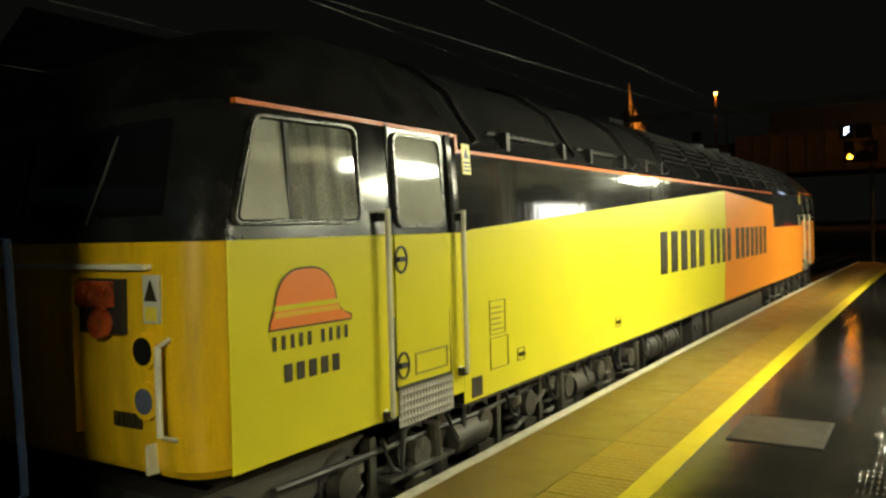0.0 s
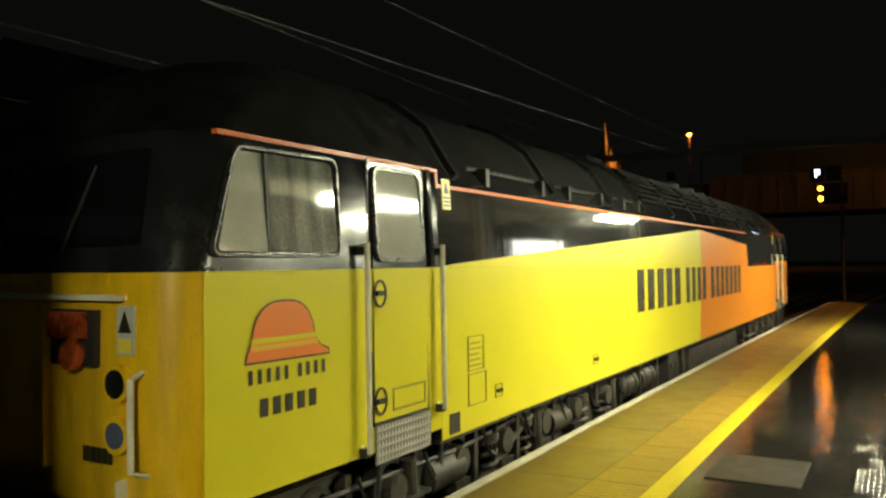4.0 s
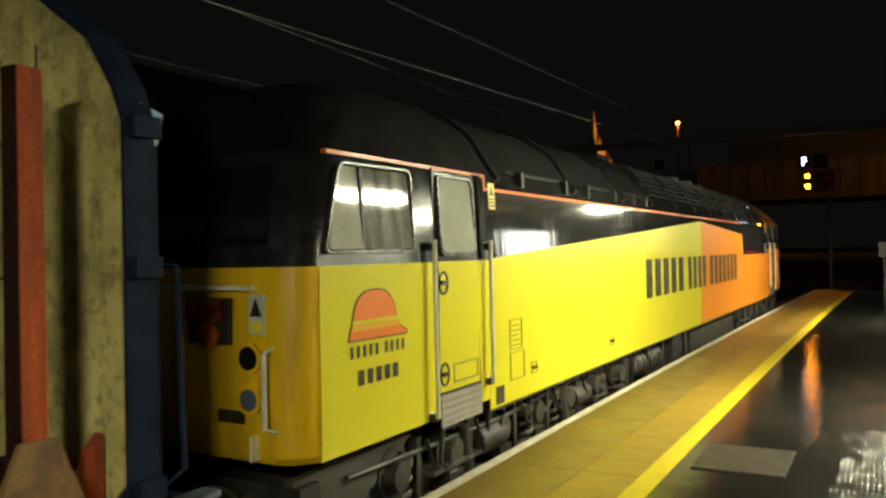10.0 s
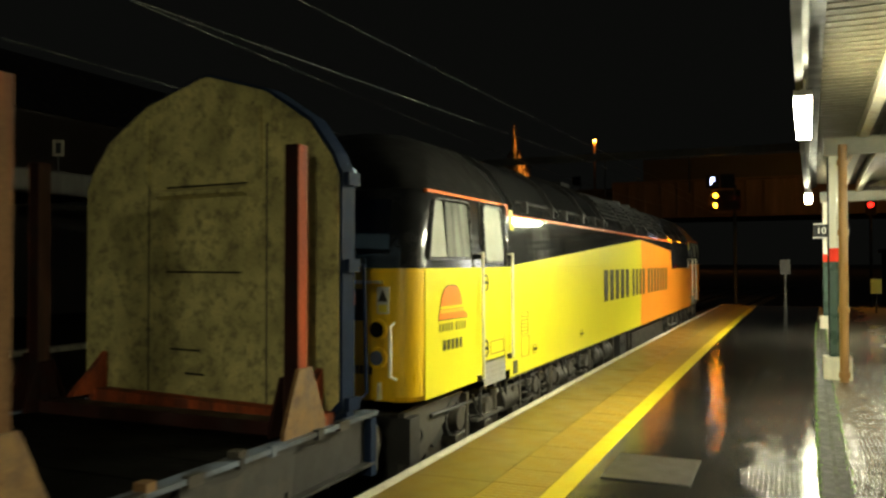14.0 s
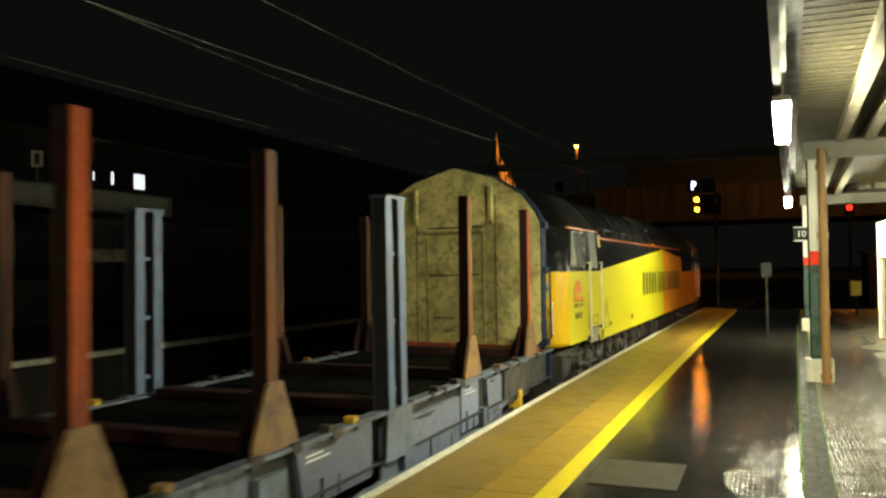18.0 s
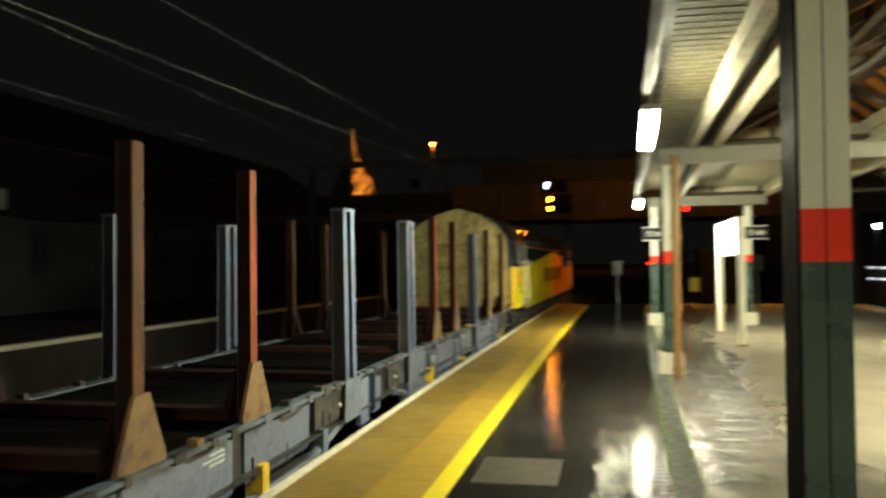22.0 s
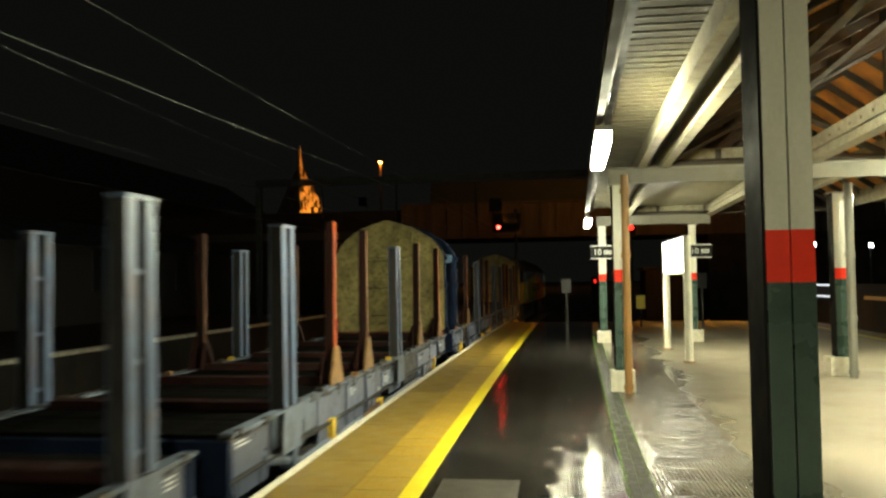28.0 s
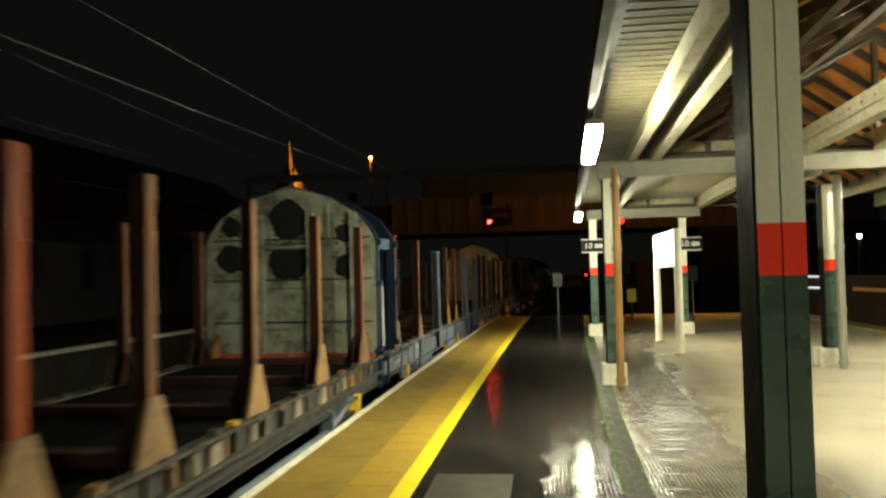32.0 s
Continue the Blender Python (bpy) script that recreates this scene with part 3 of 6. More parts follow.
# the drain channel between open and covered platform
drain = tagged(new("drain", finish(strip(B(), 2.70, 2.72, P0, 24, -0.01, 0.006, slope=0.0185), "drain", drain_grey)), "shallow concrete drain channel edged with moss", "drain", "", "structure")
# channel beds are darker than the raised edges
for a, b_, z0, z1 in ((2.72, 2.79, -0.01, 0.001), (2.79, 2.82, -0.01, 0.006), (2.82, 2.88, -0.01, 0.001), (2.88, 2.90, -0.01, 0.006)):
    part("channel", strip(B(), a, b_, P0, 24, z0, z1, slope=0.0185), drain_grey if z1 > 0.003 else drain_bed, drain)
bm = B()
for i in range(2600):
    y = random.uniform(-2, 23)
    x = random.choice((2.70, 2.70, 2.90)) + random.gauss(0, 0.009) + bend(y) + 0.0185 * y
    r = random.uniform(0.004, 0.011)
    rod(bm, (x, y, -0.004), (x + random.uniform(-0.01, 0.01), y, r * random.uniform(0.6, 1.6)), r, 5, r * 0.3)
tagged(part("moss_tuft", bm, moss, drain), "bright green moss along the drain", kind="stuff")

# opposite platform with its white edge
structure("opposite_platform", strip(B(), -18, -9.9, P0, 40, RAIL - 0.4, -0.004, slope=0.0), brick_mat, "dark opposite platform across the tracks", "platform")
structure("opposite_edge", strip(B(), -10.05, -9.8, P0, 40, -0.09, 0.004), nosing, "white painted edge of the opposite platform", "coping")

# coping stones, paving slabs and tactile slabs: one mesh each, laid along the edge
edge_root = thing("platform_edge", "damp buff paving with white coping at the platform edge", "paving", "", "structure")


def slab_mesh(name, w, l, t, material):
    b = box(B(), 0.002, w - 0.002, 0.002, l - 0.002, -t, 0.0)
    return finish(soften(b, 0.004, 1), name, material)


def lay(name, me, x, y0, y1, l, dz):
    y = y0
    while y < y1:
        ob = new(name, me)
        ob.parent = edge_root
        ob.matrix_basis = pose(x + bend(y), y, dz + random.uniform(-0.0012, 0.0012), 0, 0, -math.degrees(2 * BEND * max(y, 0)))
        y += l


def run_on(name, x, w, l, t, ya, yb, dz, material):
    b = B()
    n = int((yb - ya) / l)
    for i in range(n):
        y = ya + i * l
        box(b, x + 0.002 + bend(y), x + w - 0.002 + bend(y), y + 0.002, y + l - 0.002, dz - t, dz)
    tagged(part(name, b, material, edge_root), kind="stuff")


coping_me = slab_mesh("coping_stone", 0.085, 0.9, 0.09, nosing)
paving_me = slab_mesh("paving_slab", 0.615, 0.9, 0.05, slab_buff)
tact_me = slab_mesh("tactile_slab", 0.402, 0.402, 0.05, tactile)

# ---- canopy ----
BEAM = 2.97
COLS = (3.0, 11.85, 20.8)
LINE = 0.0165


def row_x(x, y):
    return x + bend(y) + LINE * y


canopy = thing("canopy", "painted steel platform canopy with corrugated sheet soffit", "canopy", "", "structure")
YA, YB = -40.0, 21.4
# sheeted soffit by the edge, a thin lip at each lap
bm, ridges = B(), B()
y = YA
while y < YB:
    x0, x1 = row_x(2.78, y), row_x(3.36, y)
    prism(bm, [(y, 3.45), (y + 0.168, 3.452), (y + 0.175, 3.456), (y + 0.175, 3.48), (y, 3.48)], x0, x1)
    box(ridges, x0, x1, y - 0.009, y + 0.007, 3.442, 3.4495)
    y += 0.175
part("soffit", bm, soffit_mat, canopy)
# lips paler than the sheet: lamplight on them put into the colour
tagged(part("ridge", ridges, ridge_highlight, canopy, "thin ridges of the sheeting with lamplight in their pale colour"), kind="stuff")


def lbeam(x0, x1, z0, z1, material, name="beam", ya=YA, yb=YB, label=""):
    b = B()
    n = 12
    rings = []
    for i in range(n + 1):
        y = ya + (yb - ya) * i / n
        rings.append([(row_x(x0, y), y, z0), (row_x(x1, y), y, z0), (row_x(x1, y), y, z1), (row_x(x0, y), y, z1)])
    return part(name, loft(b, rings), material, canopy, label)


lbeam(2.62, 2.66, 3.10, 3.62, fascia_mat, "fascia")
lbeam(2.56, 2.62, 3.02, 3.12, parapet_mat, "gutter", label="black gutter along the canopy edge")
lbeam(2.66, 2.78, 3.36, 3.42, roof_black, "eaves_board")
lbeam(3.30, 3.33, 3.20, 3.50, beam_white)
lbeam(3.26, 3.37, 3.18, 3.205, beam_white, "flange")
lbeam(3.62, 3.66, 3.20, 3.50, beam_white)
lbeam(3.58, 3.70, 3.18, 3.205, beam_white, "flange")
# dark sheet: the shade between the two beams is in its colour
lbeam(3.36, 3.60, 3.42, 3.46, dark_timber, "soffit_gap")
lbeam(5.62, 5.66, 3.20, 3.52, beam_white, "beam", label="riveted white girder")
lbeam(5.55, 5.73, 3.175, 3.205, beam_white, "flange")
lbeam(5.57, 5.619, 3.32, 3.345, beam_white, "ledge")
b = B()
for i in range(60):
    y = -2 + 0.38 * i
    rod(b, (row_x(5.62, y), y, 3.42), (row_x(5.605, y), y, 3.42), 0.018, 6)
tagged(part("rivet", b, beam_white, canopy), kind="stuff")
lbeam(3.70, 5.55, 3.44, 3.47, beam_white, "ceiling_sheet", 12.0, 21.3)
for y in COLS[1:]:
    part("gable_panel", box(B(), row_x(3.70, y), row_x(5.5, y), y + 0.02, y + 0.05, BEAM + 0.232, 3.43), beam_white, canopy)
    part("hanger", box(B(), row_x(4.35, y), row_x(4.43, y), y - 0.02, y + 0.015, BEAM + 0.235, 3.43), dark_timber, canopy)
lbeam(6.60, 6.74, 3.20, 3.50, beam_white)
lbeam(8.60, 8.72, 3.20, 3.50, beam_white)
lbeam(10.0, 10.1, 3.10, 3.62, beam_white, "fascia")
# cross beams on the columns
for y in (-32.5, -23.6, -14.7, -5.85) + COLS:
    b = B()
    x0, x1 = row_x(2.85, y), row_x(9.9 if y < 20 else 5.66, y)
    box(b, x0, x1, y - 0.01, y + 0.01, BEAM + 0.02, BEAM + 0.21)
    box(b, x0, x1, y - 0.07, y + 0.07, BEAM, BEAM + 0.02)
    box(b, x0, x1, y - 0.07, y + 0.07, BEAM + 0.21, BEAM + 0.23)
    part("cross_beam", b, beam_grey, canopy, "grey painted cross beam")
# pitched timber roof over the middle
for xa, za, xb, zb in ((3.68, 3.52, 6.67, 4.95), (6.67, 4.95, 8.66, 3.52)):
    b = B()
    rings = []
    for i in range(13):
        y = YA + (YB - YA) * i / 12
        rings.append([(row_x(xa, y), y, za), (row_x(xb, y), y, zb), (row_x(xb, y), y, zb + 0.05), (row_x(xa, y), y, za + 0.05)])
    part("roof_slope", loft(b, rings), warm_roof_boards, canopy, "boarded roof slope with warm light in its brown")
    b = B()
    y = -8.0
    while y < YB:
        ax, az, bx, bz = row_x(xa, y), za - 0.03, row_x(xb, y), zb - 0.03
        prism(b, [(ax, az - 0.1), (bx, bz - 0.1), (bx, bz + 0.02), (ax, az + 0.02)], y - 0.03, y + 0.03, "y")
        y += 0.9
    tagged(part("rafter", b, dark_timber, canopy), kind="stuff")
    for f in (0.33, 0.66):
        xm, zm = xa + (xb - xa) * f, za + (zb - za) * f
        lbeam(xm - 0.05, xm + 0.05, zm - 0.2, zm - 0.08, dark_timber, "purlin", -8)
lbeam(8.70, 10.0, 3.44, 3.48, soffit_mat, "soffit")
# trusses over each cross beam
for y in (-5.85,) + COLS:
    b = B()
    xl, xm, xr = row_x(3.75, y), row_x(6.67, y), row_x(8.66, y)
    for p, q in (((xl, 3.3), (xm, 4.8)), ((xm, 4.8), (xr, 3.3)), ((xl, 3.25), (xr, 3.25)), ((xm, 3.25), (xm, 4.8)), (((xl + xm) / 2, 4.05), (xm, 3.25)), (((xr + xm) / 2, 4.05), (xm, 3.25))):
        rod(b, (p[0], y, p[1]), (q[0], y, q[1]), 0.05, 6)
    part("truss", b, dark_timber, canopy)


def column(x, y, half_w, half_d, foot, band=1.555):
    root = thing("canopy_column", "square steel column painted cream, red and dark green", "column", "canopy columns", m=pose(x, y, 0))
    for name, z0, z1, material in (("lower_shaft", 0.0 if not foot else 0.3, band, col_green), ("red_band", band, band + 0.18, col_red), ("upper_shaft", band + 0.18, BEAM, col_cream)):
        for sx in (-1, 1):
            xs = sorted((0.003 * sx, half_w * sx))
            b = soften(box(B(), xs[0], xs[1], -half_d, half_d, z0, z1), 0.006, 1)
            part(name, b, material, root)
    # black plate on the track side only
    part("side_plate", soften(box(B(), -half_w - 0.012, -half_w - 0.002, -half_d, half_d, 0.0, BEAM), 0.003, 1), col_black, root, "black edge plate")
    if foot:
        part("foot_block", soften(box(B(), -foot, foot, -foot * 0.8, foot * 0.8, 0, 0.3), 0.02), white_base, root, "chipped white concrete foot")
    part("cap_plate", box(B(), -0.14, 0.14, -0.12, 0.12, BEAM - 0.02, BEAM - 0.001), beam_white, root)
    return root


column(3.108, 3.10, 0.080, 0.115, 0, 1.582)
for y in COLS[1:] + (-5.85, -14.7):
    column(row_x(2.99, y), y + 0.05, 0.09, 0.10, 0.17)
for x, y in ((6.63, 3.0), (6.89, 13.9), (5.8, 21.2), (6.5, -5.85)):
    column(x, y, 0.09, 0.12, 0.21)


def downpipe(x, y, material, label, r=0.055):
    root = thing("downpipe", label, "pipe", "downpipes", m=pose(x, y, 0))
    part("pipe", rod(B(), (0, 0, 0), (0, 0, BEAM + 0.1), r, 14), material, root, smooth=True)
    for z in (0.06, 0.9, 1.9, 2.8):
        part("collar", rod(B(), (0, 0, z), (0, 0, z + 0.07), r + 0.014, 14), material, root, smooth=True)
    return root


downpipe(row_x(3.06, 11.6), 11.6, pipe_brown, "rusty brown iron downpipe beside a canopy column")
downpipe(row_x(6.62, 13.45), 13.45, pipe_grey, "pale grey downpipe beside a canopy column", 0.065)


def tube_lamp(y, length=2.2):
    x = row_x(2.62, y)
    root = thing("tube_lamp", "lit white fluorescent tube lamp under the canopy edge", "lamp", "canopy lamps", m=pose(x, y, 2.895, 0, 0, -1.3))
    part("casing", soften(box(B(), -0.07, 0.07, -length / 2, length / 2, 0.0, 0.05), 0.008, 1), lamp_case, root)
    part("diffuser", soften(box(B(), -0.062, 0.062, -length / 2 + 0.03, length / 2 - 0.03, -0.085, -0.003), 0.02, 2), tube_mat, root, "glowing white diffuser")
    for yy in (-0.32 * length, 0.32 * length):
        part("bracket", box(B(), -0.02, 0.02, yy - 0.02, yy + 0.02, 0.05, 0.225), lamp_case, root)


for y, length in ((8.12, 1.9), (18.2, 1.6), (-22.6, 2.2), (-32.8, 2.2)):
    tube_lamp(y, length)
tube_lamp(-2.3, 1.45)


def added_lamp(x, y, z=3.12, length=1.5):
    root = thing("tube_lamp", "added tube lamp out of view beneath the canopy roof", "lamp", "canopy lamps", m=pose(x, y, z))
    part("casing", box(B(), -0.06, 0.06, -length / 2, length / 2, 0.0, 0.05), lamp_case, root)
    part("diffuser", soften(box(B(), -0.05, 0.05, -length / 2 + 0.03, length / 2 - 0.03, -0.07, -0.003), 0.015, 1), tube_mat, root, "glowing white diffuser")


# lamps added out of view to brighten the covered floor
added_lamp(7.8, 6.4, length=0.7)
added_lamp(8.0, 10.6, length=1.3)
added_lamp(9.2, 15.5)

# ---- small things on the platform ----
cover_ob = thing("access_cover", "worn concrete access cover in a metal frame", "cover", m=pose(1.385, 5.82, 0))
part("plate", soften(box(B(), 0.02, 0.60, 0.02, 0.76, -0.02, 0.006), 0.004, 1), cover, cover_ob)
part("frame", ring(B(), [(0, 0), (0.62, 0), (0.62, 0.78), (0, 0.78)], [(0.018, 0.018), (0.602, 0.018), (0.602, 0.762), (0.018, 0.762)], -0.01, 0.007, "z"), cover, cover_ob, "worn frame flush with the paving")

board = thing("notice_board", "bright white notice board on two white poles", "board", m=pose(4.82, 17.3, 0))
for y in (-1.45, 1.45):
    part("pole", rod(B(), (0, y, 0), (0, y, 2.42), 0.075, 16), pole_white, board, smooth=True)
    part("base_ring", rod(B(), (0, y, 0), (0, y, 0.03), 0.12, 16), pipe_brown, board, "rusty base ring")
part("panel", soften(box(B(), -0.05, 0.03, -1.42, 1.38, 1.68, 2.42), 0.01, 1), pole_white, board)
part("face", box(B(), -0.056, -0.051, -1.36, 1.32, 1.73, 2.38), poster_glow, board, "lit white face")


def words(name, body, size, material, parent, m, label=""):
    cu = bpy.data.curves.new(name, "FONT")
    cu.body, cu.size, cu.align_x, cu.align_y, cu.extrude = body, size, "CENTER", "CENTER", 0.002
    tmp = bpy.data.objects.new(name, cu)
    scene.collection.objects.link(tmp)
    me = bpy.data.meshes.new_from_object(tmp.evaluated_get(bpy.context.evaluated_depsgraph_get()))
    bpy.data.objects.remove(tmp)
    me.materials.clear()
    me.materials.append(material)
    ob = new(name, me)
    ob.parent, ob.matrix_basis = parent, m
    if label:
        tagged(ob, label)
    return ob


def hanging_sign(x, y, z):
    root = thing("platform_sign", "dark grey platform sign with white lettering on a column", "sign", "platform signs", m=pose(x, y, z))
    part("panel", soften(box(B(), -0.29, 0.29, -0.02, 0.02, -0.16, 0.16), 0.01, 1), sign_dark, root)
    for zz in (-0.17, 0.15):
        part("border", box(B(), -0.29, 0.29, -0.026, 0.022, zz, zz + 0.025), sign_white, root, "white edge strip")
    words("numeral", "10", 0.21, sign_white, root, pose(-0.12, -0.024, 0, 90, 0, 0))
    for k in range(4):
        part("text_bar", box(B(), 0.045 + 0.05 * k, 0.075 + 0.05 * k, -0.028, -0.022, -0.055, 0.05), sign_white, root)
    part("clamp", box(B(), -0.05, 0.05, 0.02, 0.16, -0.05, 0.05), mast_mat, root)


hanging_sign(row_x(2.98, 20.8), 20.62, 2.28)
hanging_sign(5.95, 20.98, 2.28)


def post_sign(x, y, h, w, label, face):
    root = thing("post_sign", label, "sign", "post signs", m=pose(x, y, 0))
    part("post", rod(B(), (0, 0, 0), (0, 0, h), 0.03, 8), mast_mat, root, smooth=True)
    part("plate", soften(box(B(), -w / 2, w / 2, -0.05, -0.032, h - w * 1.5, h), 0.006, 1), face, root)
    return root


post_sign(2.62, 21.6, 1.62, 0.24, "small grey sign on a post near the platform end", mast_mat)
post_sign(6.55, 24.2, 1.75, 0.30, "small dark sign on a post", sign_dark)
post_sign(5.15, 27.5, 1.05, 0.30, "small yellow notice on a low post", sign_yellow)

# ---- beyond the platform ----
bridge = thing("road_bridge", "rusty plate girder bridge over the tracks at night", "bridge", kind="structure")
BY = 50.0
for k in range(10):
    x = -7.2 + 2.92 * k
    part("girder_plate", box(B(), x + 0.01, x + 2.91, BY, BY + 0.08, 4.3, 6.45), bridge_mat, bridge, "streaked rusty web plate")
part("deck", box(B(), -26, 22, BY + 0.09, BY + 9, 4.4, 4.9), wall_dark, bridge)
for z in (4.26, 6.44):
    part("flange", box(B(), -7.2, 22, BY - 0.2, BY + 0.25, z, z + 0.09), bridge_mat, bridge)
for k in range(30):
    x = -7.2 + 0.973 * k
    part("stiffener", box(B(), x - 0.04, x + 0.04, BY - 0.14, BY - 0.002, 4.35, 6.44), bridge_mat, bridge)
part("parapet", box(B(), -5.4, 22, BY + 0.3, BY + 0.45, 6.2, 7.9), parapet_mat, bridge, "dark sheeted parapet above the girder")
for x0, x1 in ((-30, -12), (11.5, 26)):
    part("abutment", box(B(), x0, x1, BY - 0.3, BY + 9.4, RAIL - 0.4, 4.25), brick_mat, bridge)
part("wing_wall", box(B(), -30, -7.25, BY + 0.2, BY + 0.6, 4.26, 6.2), brick_mat, bridge)

signal = thing("colour_light_signal", "colour light signal, amber lights under a white letter, later red", "signal", m=pose(0.1, 40.0, 0))
part("post", rod(B(), (0.35, 0.25, RAIL - 0.3), (0.35, 0.25, 5.2), 0.08, 10), mast_mat, signal, smooth=True)
part("route_box", soften(box(B(), -0.93, -0.33, 0.05, 0.25, 5.1, 5.72), 0.03), sign_dark, signal)
part("arm", box(B(), -0.6, 0.4, 0.24, 0.32, 4.3, 4.42), mast_mat, signal)
turn16 = [2 * math.pi * (k + 0.5) / 16 for k in range(16)]
for z in (4.74, 4.28):
    square = [(-0.5 + 0.24 * max(-1, min(1, 1.4 * math.cos(q))), z + 0.23 * max(-1, min(1, 1.4 * math.sin(q)))) for q in turn16]
    hole = [(-0.5 + 0.15 * math.cos(q), z + 0.15 * math.sin(q)) for q in turn16]
    part("backboard", ring(B(), square, hole, 0.05, 0.08, "y"), sign_dark, signal)
    part("lamp_hood", ring(B(), [(-0.5 + 0.19 * math.cos(q), z + 0.19 * math.sin(q)) for q in turn16], [(-0.5 + 0.165 * math.cos(q), z + 0.165 * math.sin(q)) for q in turn16], -0.16, 0.05, "y"), sign_dark, signal)
part("lens", rod(B(), (-0.5, 0.06, 4.74), (-0.5, 0.03, 4.74), 0.085, 16), amber_glow, signal, "glowing amber lens")
words("route_letter", "F", 0.50, letter_glow, signal, pose(-0.63, 0.03, 5.41, 90, 0, 0), "glowing white letter")
# lower head: an added, unseen arm swings amber or red glass to the opening
spectacle = part("spectacle", soften(box(B(), -0.03, 0.03, 0.0, 0.02, -0.42, 0.42), 0.005, 1), sign_dark, signal, "added swinging arm with an amber and a red glass", m=pose(-0.08, 0.13, 4.28, 0, -90, 0))
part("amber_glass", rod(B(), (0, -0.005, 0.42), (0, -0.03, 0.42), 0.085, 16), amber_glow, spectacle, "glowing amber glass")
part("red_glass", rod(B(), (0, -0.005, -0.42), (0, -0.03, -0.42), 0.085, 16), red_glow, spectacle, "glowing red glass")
# cover and case added to hide the glass that is out of use
part("arm_cover", soften(box(B(), -0.24, 0.56, 0.085, 0.095, 4.05, 4.51), 0.003, 1), sign_dark, signal)
part("lamp_case", soften(box(B(), -0.78, 0.62, 0.20, 0.225, 4.02, 4.98), 0.003, 1), sign_dark, signal)
for x in (-0.78, 0.60):
    part("case_side", box(B(), x, x + 0.02, 0.096, 0.199, 4.02, 4.98), sign_dark, signal)
for z in (3.82, 4.72):
    part("case_end", box(B(), -0.78, 0.62, 0.096, 0.225, z, z + 0.02) if z < 4 else box(B(), -0.758, 0.598, 0.096, 0.199, z, z + 0.02), sign_dark, signal)
# added blinds slide over the route letter and the upper amber to darken them
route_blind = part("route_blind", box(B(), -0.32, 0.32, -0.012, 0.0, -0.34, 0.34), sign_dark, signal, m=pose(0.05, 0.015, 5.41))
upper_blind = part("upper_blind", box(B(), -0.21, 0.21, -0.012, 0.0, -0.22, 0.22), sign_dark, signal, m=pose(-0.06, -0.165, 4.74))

far_signal = thing("far_signal", "small red signal light under the canopy line", "signal", m=pose(6.74, 47.0, 0))
part("post", rod(B(), (0, 0.1, RAIL), (0, 0.1, 5.0), 0.07, 8), mast_mat, far_signal)
part("backboard", box(B(), -0.25, 0.25, 0.0, 0.05, 4.0, 4.9), sign_dark, far_signal)
part("lens", rod(B(), (0, -0.01, 4.55), (0, -0.03, 4.55), 0.14, 12), dim_red_glow, far_signal, "glowing red lens")
low_signal = thing("ground_signal", "tiny red ground signal light", "signal", m=pose(4.6, 46.5, 0))
part("case", box(B(), -0.2, 0.2, 0.0, 0.2, RAIL - 0.3, 1.75), sign_dark, low_signal)
part("lens", rod(B(), (0, -0.01, 1.5), (0, -0.03, 1.5), 0.06, 12), dim_red_glow, low_signal, "glowing red lens")


def street_lamp(x, y, h, glow, label, size=0.35):
    root = thing("street_lamp", label, "street lamp", "street lamps", m=pose(x, y, 0))
    part("mast", rod(B(), (0, 0, RAIL - 0.5), (0, 0, h + 0.2), 0.34, 10, 0.28), spire_mat, root, smooth=True)
    hd = part("head", box(B(), -0.5, 1.0, -1.3, 0.0, h + 0.1, h + 0.3), mast_mat, root)
    part("lens", rod(B(), (0.15, -0.9, h - size * 0.6), (0.15, -0.9, h + 0.095), size * 0.85, 12), glow, hd, "glowing lens")


street_lamp(-43.05, 207.9, 33.6, sodium_glow, "tall mast lamp with an orange sodium light", 0.5)

bridge_lamp = thing("street_lamp", "orange sodium lamp on a steel column by the bridge", "street lamp", "street lamps", m=pose(10.4, 34.0, 0))
part("mast", rod(B(), (0, 0, RAIL - 0.4), (0, 0, 9.0), 0.11, 10, 0.07), mast_mat, bridge_lamp, smooth=True)
part("bracket_arm", tube(B(), [(0, 0, 8.95), (-0.5, 0, 9.2), (-1.2, 0, 9.25)], 0.04, 8), mast_mat, bridge_lamp, smooth=True)
hd = part("head", soften(box(B(), -1.75, -1.05, -0.16, 0.16, 9.2, 9.38), 0.04), mast_mat, bridge_lamp)
part("lens", soften(box(B(), -1.72, -1.10, -0.10, 0.13, 9.08, 9.195), 0.04), street_glow, hd, "glowing orange lens")
# unseen plates added to shape where the lamp's light falls
part("cutoff_shield", box(B(), -1.80, -1.0, -0.185, -0.165, 8.80, 9.21), mast_mat, hd, "added shield that keeps the light off the platform")
part("cutoff_shield", box(B(), -2.32, -2.30, -0.9, 0.5, 8.72, 9.08), mast_mat, hd, "added plate that shades the far platform")
part("cutoff_shield", box(B(), -2.9, -1.05, 0.60, 0.62, 8.45, 8.93), mast_mat, hd, "added plate that shades the track beyond")
part("cutoff_shield", box(B(), -1.045, -1.025, -0.16, 1.3, 8.40, 9.195), mast_mat, hd)

